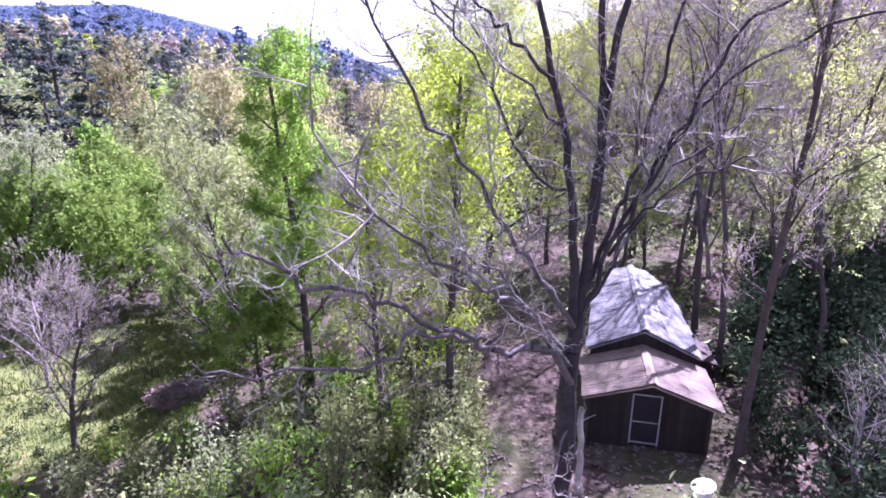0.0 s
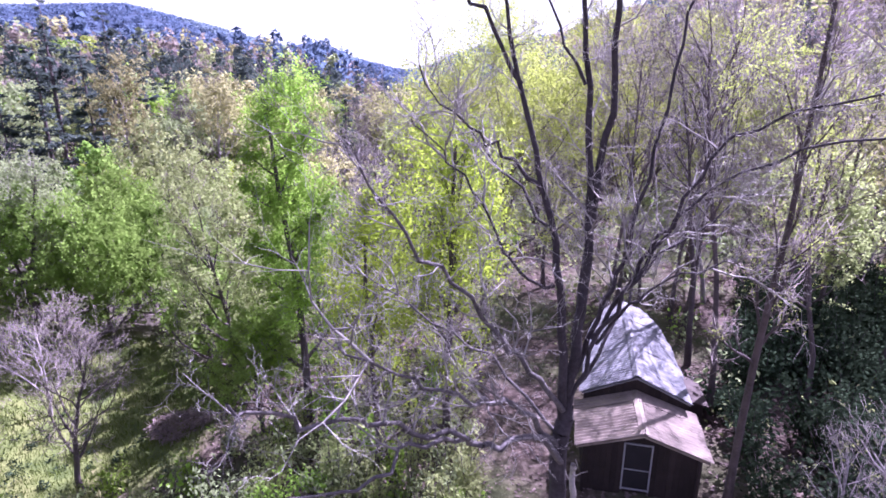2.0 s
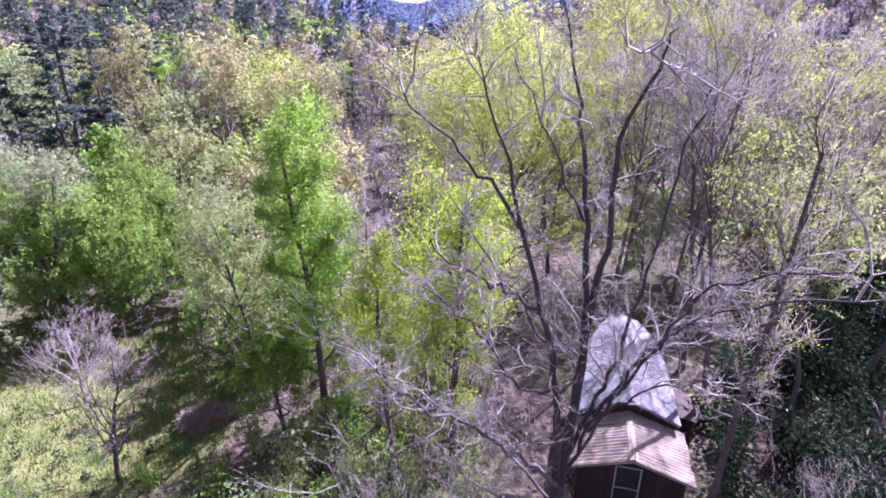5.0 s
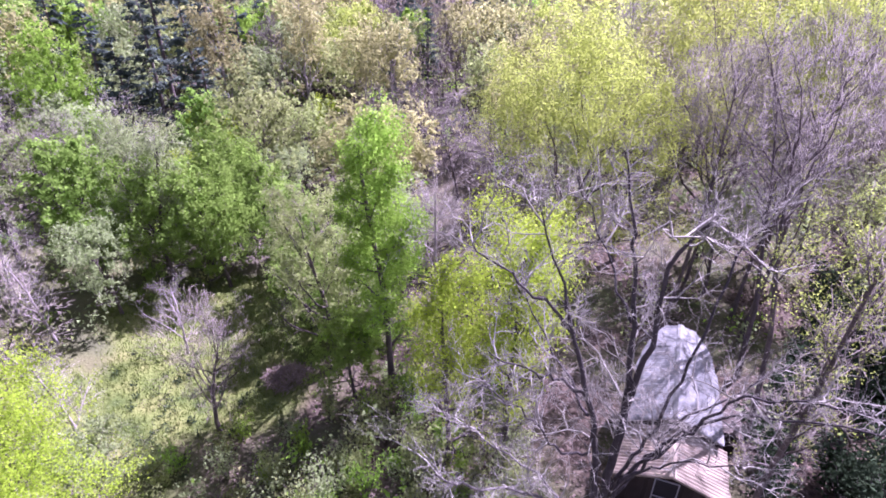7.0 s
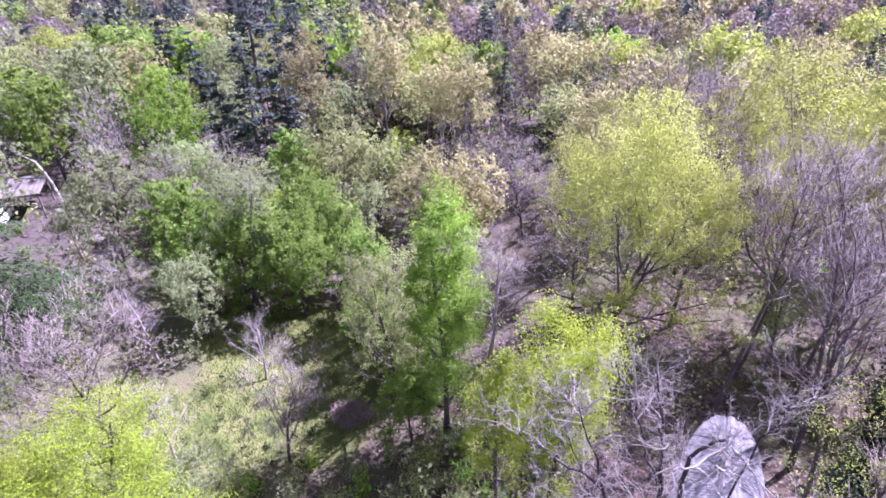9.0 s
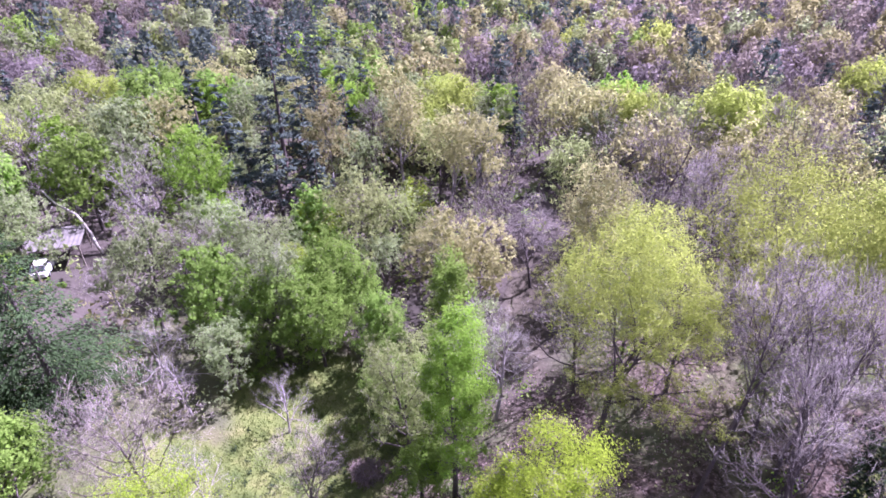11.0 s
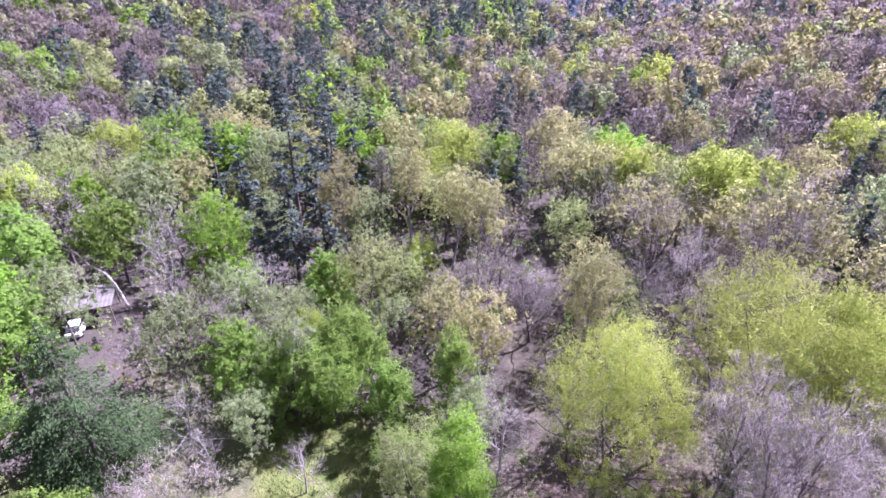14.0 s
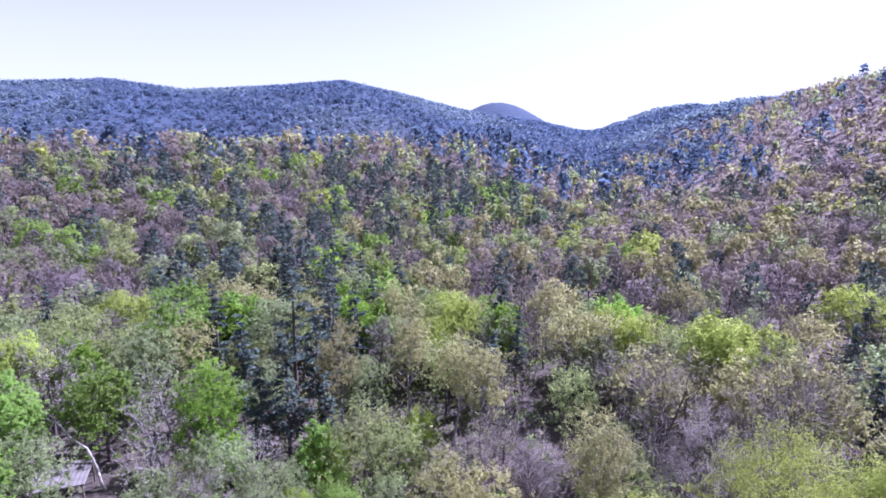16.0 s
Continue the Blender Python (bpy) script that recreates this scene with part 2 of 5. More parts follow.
def track(x, y):
    """1 on the bare ground of the forest track."""
    x, y = np.asarray(x, float), np.asarray(y, float)
    mid = -6.2 - 0.12 * (y - 50)
    return smooth(3.6, 2.0, np.abs(x - mid)) * smooth(37, 42, y) * smooth(72, 60, y)


def ground_sheet():
    rings = np.concatenate([np.linspace(0.5, 70, 90), np.geomspace(71.5, 4800, 95)])
    spokes = 320
    a = np.arange(spokes) * 2 * np.pi / spokes
    x, y = rings[:, None] * np.sin(a)[None], rings[:, None] * np.cos(a)[None]
    verts = np.stack([x, y, terrain(x, y)], -1).reshape(-1, 3)
    verts = np.concatenate([verts, [[0, 0, float(terrain(0, 0))]]])
    i, j = np.meshgrid(np.arange(len(rings) - 1), np.arange(spokes), indexing="ij")
    k = (j + 1) % spokes
    p, q, r, s = i * spokes + j, i * spokes + k, (i + 1) * spokes + k, (i + 1) * spokes + j
    tris = np.concatenate([np.stack([p, r, q], -1).reshape(-1, 3), np.stack([p, s, r], -1).reshape(-1, 3)])
    centre = np.stack([np.full(spokes, len(verts) - 1), np.arange(spokes), (np.arange(spokes) + 1) % spokes], 1)
    tris = np.concatenate([tris, centre])
    m, nt, out = node_material("forest_floor")
    geo = nt.nodes.new("ShaderNodeNewGeometry")

    def tex(scale, detail=6):
        t = nt.nodes.new("ShaderNodeTexNoise")
        t.inputs["Scale"].default_value, t.inputs["Detail"].default_value = scale, detail
        nt.links.new(geo.outputs["Position"], t.inputs["Vector"])
        return t.outputs["Fac"]

    def ramp(sock, stops):
        r_ = nt.nodes.new("ShaderNodeValToRGB")
        el = r_.color_ramp.elements
        el[0].position, el[0].color = stops[0][0], (*stops[0][1], 1)
        el[1].position, el[1].color = stops[-1][0], (*stops[-1][1], 1)
        for pos, c in stops[1:-1]:
            e = el.new(pos)
            e.color = (*c, 1)
        nt.links.new(sock, r_.inputs["Fac"])
        return r_.outputs["Color"]

    litter = ramp(tex(2.6), [(0.3, (0.024, 0.018, 0.015)), (0.5, (0.078, 0.058, 0.050)), (0.72, (0.165, 0.132, 0.112))])
    grass = ramp(tex(0.5), [(0.3, (0.053, 0.076, 0.023)), (0.5, (0.105, 0.128, 0.040)), (0.72, (0.142, 0.148, 0.056))])
    bare = ramp(tex(1.4), [(0.3, (0.045, 0.040, 0.030)), (0.7, (0.115, 0.100, 0.078))])
    under = ramp(tex(0.16), [(0.42, (0, 0, 0)), (0.62, (1, 1, 1))])
    moss = ramp(tex(0.9), [(0.3, (0.042, 0.054, 0.025)), (0.7, (0.110, 0.117, 0.059))])
    col = litter
    mixed = nt.nodes.new("ShaderNodeMix")
    mixed.data_type = "RGBA"
    nt.links.new(under, mixed.inputs["Factor"])
    nt.links.new(litter, mixed.inputs["A"])
    nt.links.new(moss, mixed.inputs["B"])
    col = mixed.outputs["Result"]
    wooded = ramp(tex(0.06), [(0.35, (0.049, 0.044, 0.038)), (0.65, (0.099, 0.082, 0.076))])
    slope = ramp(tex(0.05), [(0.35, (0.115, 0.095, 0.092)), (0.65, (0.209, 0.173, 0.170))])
    # ground colour of the far hills, with distance haze painted in as blue
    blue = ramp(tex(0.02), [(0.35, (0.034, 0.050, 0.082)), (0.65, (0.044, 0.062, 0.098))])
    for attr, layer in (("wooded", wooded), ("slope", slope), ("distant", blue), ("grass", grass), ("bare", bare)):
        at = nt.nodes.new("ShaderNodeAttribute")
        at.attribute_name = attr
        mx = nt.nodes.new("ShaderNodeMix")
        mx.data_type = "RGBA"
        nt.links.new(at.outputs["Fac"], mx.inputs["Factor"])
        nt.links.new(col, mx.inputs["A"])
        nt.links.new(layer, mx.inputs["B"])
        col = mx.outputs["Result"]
    bs = nt.nodes.new("ShaderNodeBsdfPrincipled")
    bs.inputs["Roughness"].default_value = 0.95
    bs.inputs["Specular IOR Level"].default_value = 0.1
    nt.links.new(col, bs.inputs["Base Color"])
    bp = nt.nodes.new("ShaderNodeBump")
    bp.inputs["Strength"].default_value, bp.inputs["Distance"].default_value = 0.8, 0.12
    nt.links.new(tex(5), bp.inputs["Height"])
    nt.links.new(bp.outputs["Normal"], bs.inputs["Normal"])
    nt.links.new(bs.outputs[0], out.inputs["Surface"])
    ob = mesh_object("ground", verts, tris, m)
    # the distant mask brings in the painted haze blue from 700 m outwards
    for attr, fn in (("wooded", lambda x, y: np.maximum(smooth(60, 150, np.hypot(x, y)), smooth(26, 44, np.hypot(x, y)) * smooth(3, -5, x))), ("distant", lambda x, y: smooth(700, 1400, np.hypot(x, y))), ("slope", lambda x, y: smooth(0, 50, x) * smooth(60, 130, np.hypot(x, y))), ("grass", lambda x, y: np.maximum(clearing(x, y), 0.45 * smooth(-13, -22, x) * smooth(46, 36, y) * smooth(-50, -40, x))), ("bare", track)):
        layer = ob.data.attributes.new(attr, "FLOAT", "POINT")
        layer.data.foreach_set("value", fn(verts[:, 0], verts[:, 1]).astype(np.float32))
    return tagged(ob, "leaf-littered forest floor with grassy clearing and wooded hills", "ground", kind="structure")


ground_sheet()


# ---- trees ----
class Skeleton:
    def __init__(self, seed):
        self.rng = np.random.default_rng(seed)
        self.p, self.q, self.r0, self.r1, self.level = [], [], [], [], []

    def branch(self, p, d, length, r, level, top, kids, ratio, lift, wander, start, open_angle, steps=(7, 6, 4, 3)):
        rng = self.rng
        n = steps[min(level, 3)]
        d = d / np.linalg.norm(d)
        nk = kids[level] if level < len(kids) else 0
        where = (lambda lo: np.clip(lo + (1 - lo) * (np.arange(nk) + rng.uniform(0, 1, nk)) / nk, lo, 1.0))(start if level == 0 else 0.2) if nk else []
        end_r = r * (0.3 if level else 0.25)
        ki = 0
        turn = rng.uniform(0, 6.28)
        for i in range(n):
            d = d + rng.normal(scale=wander * (0.5 if level == 0 else 1), size=3) + np.array([0, 0, lift * (level > 0)])
            d /= np.linalg.norm(d)
            q = p + d * length / n
            ra, rb = r + (end_r - r) * i / n, r + (end_r - r) * (i + 1) / n
            self.p.append(p), self.q.append(q), self.r0.append(ra), self.r1.append(rb), self.level.append(level)
            while ki < nk and where[ki] <= (i + 1) / n:
                f = where[ki] * n - i
                at = p + (q - p) * f
                turn += 2.4 + rng.normal(scale=0.5)
                _, u, v = frames_of(d[None])
                ang = radians(open_angle[min(level, len(open_angle) - 1)]) * rng.uniform(0.7, 1.25) * (1.15 - 0.45 * where[ki] if level == 0 else 1)
                side = np.cos(turn) * u[0] + np.sin(turn) * v[0]
                dd = np.cos(ang) * d + np.sin(ang) * side
                shape = top(where[ki]) if level == 0 else 1.15 - 0.6 * where[ki]
                self.branch(at, dd, length * ratio[level] * shape * rng.uniform(0.75, 1.2), max(ra * 0.52, 0.006) * (0.75 + 0.25 * shape), level + 1, top, kids, ratio, lift, wander, start, open_angle, steps)
                ki += 1
            p = q

    def arrays(self):
        return tuple(np.array(a) for a in (self.p, self.q, self.r0, self.r1, self.level))


def round_top(w):
    return 1.15 - 0.7 * w


def dome_top(w):
    return 1.1 - 0.25 * w


def column_top(w):
    return 0.95 - 0.45 * w


# name: kids, ratio, lift, wander, start, open angles, twigs per branch end, leaf count, leaf size, top, trunk radius share
KINDS = {
    "lime": dict(kids=(20, 5, 3), ratio=(0.20, 0.5, 0.5), lift=0.05, wander=0.12, start=0.06, open_angle=(66, 48, 45), top=column_top, leaf=0.25, count=19000, clumps=520, twig=0.6, spread=0.62),
    "green": dict(kids=(18, 5, 3), ratio=(0.32, 0.5, 0.5), lift=0.05, wander=0.12, start=0.08, open_angle=(68, 48, 45), top=round_top, leaf=0.3, count=14500, clumps=430, twig=0.6, spread=0.66),
    "yg": dict(kids=(15, 6, 4), ratio=(0.50, 0.5, 0.45), lift=0.09, wander=0.13, start=0.28, open_angle=(58, 42, 40), top=dome_top, leaf=0.195, count=26500, clumps=800, twig=0.6, spread=0.62),
    "spray": dict(kids=(13, 5, 4), ratio=(0.34, 0.5, 0.5), lift=0.10, wander=0.14, start=0.40, open_angle=(46, 42, 40), top=round_top, leaf=0.095, count=2600, clumps=70, twig=0.6, spread=0.55),
    "olive": dict(kids=(15, 6, 4), ratio=(0.42, 0.5, 0.5), lift=0.09, wander=0.12, start=0.18, open_angle=(54, 42, 40), top=dome_top, leaf=0.24, count=9000, clumps=420, twig=0.45, spread=0.48),
    "cream": dict(kids=(13, 6, 4), ratio=(0.32, 0.5, 0.5), lift=0.10, wander=0.13, start=0.34, open_angle=(50, 42, 40), top=dome_top, leaf=0.27, count=8000, clumps=360, twig=0.4, spread=0.5),
    "pale": dict(kids=(15, 6, 4), ratio=(0.38, 0.5, 0.5), lift=0.07, wander=0.14, start=0.16, open_angle=(58, 44, 40), top=round_top, leaf=0.25, count=9000, clumps=420, twig=0.4, spread=0.5),
    "chart": dict(kids=(16, 6, 4), ratio=(0.36, 0.5, 0.5), lift=0.08, wander=0.14, start=0.08, open_angle=(58, 44, 40), top=round_top, leaf=0.21, count=10500, clumps=420, twig=0.5, spread=0.95),
    "teal": dict(kids=(16, 5, 3), ratio=(0.36, 0.5, 0.5), lift=0.06, wander=0.12, start=0.15, open_angle=(62, 45, 45), top=round_top, leaf=0.32, count=7000, clumps=300, twig=0.2, spread=0.6),
    "purple": dict(kids=(18, 6, 5), ratio=(0.40, 0.52, 0.5), lift=0.035, wander=0.2, start=0.22, open_angle=(64, 50, 48), top=dome_top, leaf=0, count=0, twig=1.9, spread=0.3),
    "tall": dict(kids=(14, 6, 5), ratio=(0.40, 0.52, 0.5), lift=0.05, wander=0.18, start=0.56, open_angle=(58, 48, 46), top=dome_top, leaf=0, count=0, twig=1.2, spread=0.3),
    "brown": dict(kids=(17, 6, 5), ratio=(0.44, 0.52, 0.5), lift=0.05, wander=0.19, start=0.22, open_angle=(62, 48, 46), top=dome_top, leaf=0.13, count=900, clumps=150, twig=1.9, spread=0.3),
    "grey": dict(kids=(13, 6, 5), ratio=(0.42, 0.52, 0.5), lift=0.07, wander=0.18, start=0.18, open_angle=(56, 45, 45), top=round_top, leaf=0.12, count=500, clumps=120, twig=1.7, spread=0.25),
}


def crown_lobes(rng, base, height, radius, n):
    """Centres, radii and outward ways of the rounded masses that make up a crown."""
    mid, tall = height * (1 + base) / 2, height * (1 - base) / 2
    k = np.arange(n)
    up = np.clip(0.98 - 1.55 * (k + 0.5) / n + rng.normal(scale=0.09, size=n), -0.75, 1)
    turn = k * 2.4 + rng.normal(scale=0.35, size=n)
    flat = np.sqrt(1 - up ** 2)
    way = np.stack([np.cos(turn) * flat, np.sin(turn) * flat, up], 1)
    size = np.array([radius, radius, tall])
    big = rng.uniform(0.22, 0.50, n) * min(radius, tall * 1.15)
    heart = np.array([0, 0, mid])
    return heart + way * np.maximum(size - big[:, None] * 0.95, 0.15 * size) * rng.uniform(0.60, 1.22, n)[:, None], big, way, heart, size


def on_lobes(rng, lobes, n, clumps, fine, tight=False):
    """n places in small clumps over the outer side of the lobes, with the way that each one faces."""
    cen, big, way, heart, size = lobes
    odds = big ** 2 / (big ** 2).sum()
    own = rng.choice(len(cen), clumps, p=odds)
    d = rng.normal(size=(clumps, 3)) + way[own] * 0.75 + np.array([0, 0, 0.3])
    d /= np.linalg.norm(d, axis=1, keepdims=True)
    spot = cen[own] + d * (big[own] * (rng.uniform(0.6, 1.1, clumps) if tight else rng.uniform(0.25, 1.25, clumps)))[:, None]
    if not tight:
        spot = spot + rng.normal(scale=0.05, size=(clumps, 3)) * size
    ids = rng.integers(0, clumps, n)
    off = rng.normal(scale=fine, size=(n, 3))
    at = spot[ids] + off
    face = d[ids] * 0.7 + (at - heart) / size * 0.6 + off / (3 * fine) * 0.5 + np.array([0, 0, 0.25])
    return at, face


CROWN_BASE = {"lime": 0.14, "green": 0.12, "chart": 0.34, "yg": 0.40, "spray": 0.60, "olive": 0.24, "cream": 0.42, "pale": 0.24, "teal": 0.15, "purple": 0.26, "brown": 0.28, "grey": 0.22, "tall": 0.58}


def tree_arrays(kind, height, radius, seed, detail=1.0):
    """Wood, twigs and leaves of one tree, standing on the origin. detail 2 is for those that stand nearest."""
    k = KINDS[kind]
    sk = Skeleton(seed)
    rng = sk.rng
    stem = {"yg": 0.60, "spray": 0.9, "brown": 0.70, "purple": 0.78, "tall": 0.88, "cream": 0.70, "olive": 0.66, "pale": 0.74, "grey": 0.74}.get(kind, 0.93)
    ratio = (radius / height * 1.25 / stem, *k["ratio"][1:])
    kids = k["kids"] if detail > 0.6 else (k["kids"][0], max(3, k["kids"][1] - 2), max(1, k["kids"][2] - 2))
    sk.branch(np.zeros(3), np.array([rng.normal(scale=0.05), rng.normal(scale=0.05), 1.0]), height * stem, (height * 0.0115 + 0.03) * (0.6 if kind in ("spray", "tall") else 1.0), 0, k["top"], kids, ratio, k["lift"], k["wander"], k["start"], k["open_angle"], (7, 6, 4, 3) if detail > 0.6 else (6, 4, 2, 2) if detail > 0.3 else (5, 3, 2, 1))
    p, q, r0, r1, lev = sk.arrays()
    # the crown fills its width and height
    out = np.hypot(q[lev >= 2, 0], q[lev >= 2, 1])
    wide = np.clip(0.98 * radius / max(np.quantile(out, 0.9), 0.1), 0.5, 2.2)
    tall = height / q[:, 2].max()
    fit_size = np.array([wide, wide, tall])
    p, q = p * fit_size, q * fit_size
    wood = []
    for lv, sides in ((0, 8 if detail > 0.6 else 6), (1, 5 if detail > 0.6 else 4), (2, 3)):
        mk = lev == lv
        if mk.any():
            if lv == 0:
                r0 = np.where(mk & (p[:, 2] < 0.2), r0 * 1.35, r0)
                p = np.where((mk & (p[:, 2] < 0.2))[:, None], p - np.array([0, 0, 0.5]), p)
            wood.append(tubes(p[mk], q[mk], r0[mk], r1[mk], sides) if lv < 2 or detail > 1.5 else spikes(p[mk], q[mk] + (q[mk] - p[mk]) * 0.3, r0[mk]))
    fine = np.where(lev >= 2)[0]
    crown_twig, crown_leaf = [], []
    slim = (0.008 if detail > 0.6 and kind == "grey" else 0.013 if detail > 0.6 else 0.030 if detail > 0.3 else 0.042) * min(1.0, height / 14)
    thin = lev == 3
    if thin.any():
        reach = q[thin] + (q[thin] - p[thin]) * 0.15
        crown_twig.append(spikes(p[thin], reach, np.full(len(reach), slim)) if detail > 0.6 else slivers(rng, p[thin], reach, np.full(len(reach), slim)))
    nt = int(len(fine) * k["twig"] * (1 if detail > 0.6 else 2.7 if detail > 0.3 else 2.4) * min(1.0, (height / 13) ** 1.5))
    if nt:
        ids = rng.choice(fine, nt)
        f = rng.uniform(0, 1, nt)[:, None]
        a = p[ids] + (q[ids] - p[ids]) * f
        d = (q[ids] - p[ids])
        d = d / np.maximum(np.linalg.norm(d, axis=1, keepdims=True), 1e-6) + rng.normal(scale=0.75, size=(nt, 3)) + np.array([0, 0, k["lift"] * 2])
        ln = rng.uniform(0.35, 1.0, nt)[:, None] * (0.035 * height + 0.25)
        tips = a + d / np.linalg.norm(d, axis=1, keepdims=True) * ln
        if kind in ("purple", "brown", "grey", "tall") and height > 8:
            # the outermost sprays stand out from rounded masses
            a2, d2 = on_lobes(rng, crown_lobes(rng, CROWN_BASE[kind], height, radius * 1.02, 18), nt, max(60, nt // 16), 0.035 * radius + 0.1)
            d2 = d2 + rng.normal(scale=0.45, size=(nt, 3)) + np.array([0, 0, 0.35])
            d2 /= np.linalg.norm(d2, axis=1, keepdims=True)
            far = rng.uniform(0, 1, nt)[:, None] < 0.6
            a, tips = np.where(far, a2 - d2 * ln * 0.8, a), np.where(far, a2 + d2 * ln * 0.2, tips)
        crown_twig.append(spikes(a, tips, np.full(nt, slim)) if detail > 0.6 else slivers(rng, a, tips, np.full(nt, slim * 0.9)))
    if k["count"]:
        share = min(1.3, (height * radius / 70) ** 0.8)
        nl = int(k["count"] * share * (2.9 if detail > 1.5 else 1.75 if detail > 0.6 else 1.0 if detail > 0.3 else 0.62) * rng.uniform(0.75, 1.1))
        nc = max(40, int(k["clumps"] * share * (2.6 if detail > 0.6 else 1.5)))
        lobes = crown_lobes(rng, CROWN_BASE[kind], height * 1.01, radius, 9 if kind == "spray" else 26 if kind == "lime" else 20)
        small = k["spread"] * (0.6 + 0.028 * height) * (0.24 if detail > 1.5 else 0.27)
        at, face = on_lobes(rng, lobes, nl, nc, small)
        # part of the leaves sit on the branch ends themselves
        ends = q[fine][q[fine][:, 2] > height * CROWN_BASE[kind] * 0.7]
        if len(ends):
            spot = ends[rng.integers(0, len(ends), nc)]
            ids = rng.integers(0, nc, nl)
            near = spot[ids] + rng.normal(scale=small * 0.9, size=(nl, 3))
            pick = rng.uniform(0, 1, nl)[:, None] < 0.45
            at = np.where(pick, near, at)
            face = np.where(pick, (near - lobes[3]) / lobes[4] + rng.normal(scale=0.5, size=(nl, 3)) + np.array([0, 0, 0.3]), face)
        crown_leaf.append(leaves(rng, at, k["leaf"] * (0.50 if detail > 1.5 else 0.64 if detail > 0.6 else 0.90 if detail > 0.3 else 1.2), 0.75, normal=face, single=True, loose=0.5))
    return joined(wood), (joined(crown_twig) if crown_twig else None), (joined(crown_leaf) if crown_leaf else None)


def pine_arrays(height, radius, seed, detail=1.0, soft=False):
    rng = np.random.default_rng(seed)
    n = int((34 if not soft else 46) * (1 if detail > 0.6 else 0.7))
    zs = height * (np.linspace(0.10 if soft else 0.30, 0.98, n) + rng.normal(scale=0.01, size=n))
    lean = rng.normal(scale=0.01, size=2)
    wood = [tubes(np.array([[0, 0, -0.5], [lean[0] * height * 0.5, lean[1] * height * 0.5, height * 0.5]]), np.array([[lean[0] * height * 0.5, lean[1] * height * 0.5, height * 0.5], [lean[0] * height, lean[1] * height, height]]), [height * 0.014 + 0.04, height * 0.009 + 0.02], [height * 0.009 + 0.02, 0.02], 7)]
    P, Q, C, A = [], [], [], []
    for z in zs:
        w = (z / height - 0.1) / 0.9
        reach = radius * (1.1 * max(0.02, 1 - w) ** 0.75 * (0.55 + 0.45 * min(1, w * 4)) if soft else (0.35 + 0.75 * math.sin(min(1, w * 1.25) * 2.3)) * (1.08 - w * 0.85)) * rng.uniform(0.6, 1.2)
        for _ in range(3 if soft else 2):
            t = rng.uniform(0, 6.283)
            tilt = rng.normal(-0.18 if soft else 0.12, 0.14)
            d = np.array([math.cos(t), math.sin(t), tilt])
            base = np.array([lean[0] * z, lean[1] * z, z])
            ln = reach * rng.uniform(0.7, 1.15)
            P.append(base), Q.append(base + d * ln)
            m = max(5, int((95 if detail > 0.6 else 40 if detail > 0.3 else 24) * ln / 3))
            f = rng.uniform(0.3, 1.05, m)[:, None]
            c = base + d * ln * f + rng.normal(scale=0.10 * ln + 0.10, size=(m, 3)) * np.array([1, 1, 0.45])
            C.append(c)
            A.append(np.repeat((d + np.array([0, 0, 0.25 if not soft else -0.3]))[None], m, 0))
    P, Q = np.array(P), np.array(Q)
    wood.append(tubes(P, Q, np.full(len(P), 0.035), np.full(len(P), 0.01), 3))
    C, A = np.concatenate(C), np.concatenate(A)
    lf = leaves(rng, C, (0.40 if detail > 0.6 else 0.66 if detail > 0.3 else 0.9) * (0.7 if soft else 1), 0.5, 0.8, A, normal=A * 0.25 + np.array([0, 0, 0.9]))
    return joined(wood), None, lf


TREE_WORDS = {
    "lime": ("leafy_tree", "tall slender tree in fresh lime-green spring leaf"),
    "green": ("leafy_tree", "broad tree in full mid-green leaf"),
    "spray": ("leafy_tree", "slender leaning tree with sparse yellow-green leaf sprays"),
    "yg": ("leafy_tree", "large domed tree in yellow-green new leaf"),
    "olive": ("budding_tree", "spreading tree with thin olive-green buds"),
    "cream": ("budding_tree", "tall tree with cream-coloured blossom and bare limbs"),
    "pale": ("budding_tree", "tree in sparse pale grey-green leaf"),
    "chart": ("leafy_tree", "small tree in bright yellow-green new leaf"),
    "teal": ("leafy_tree", "round tree in bluish-green leaf"),
    "purple": ("bare_tree", "leafless tree with dense purple-grey twigs"),
    "tall": ("bare_tree", "tall leafless tree with bare dark trunk and high mauve crown"),
    "brown": ("bare_tree", "leafless domed tree with brown upright twigs"),
    "grey": ("bare_tree", "small leafless tree with pale grey branches"),
    "pine": ("pine_tree", "tall dark green pine with open crown"),
    "conifer": ("conifer_tree", "soft drooping green conifer with broad skirts"),
}


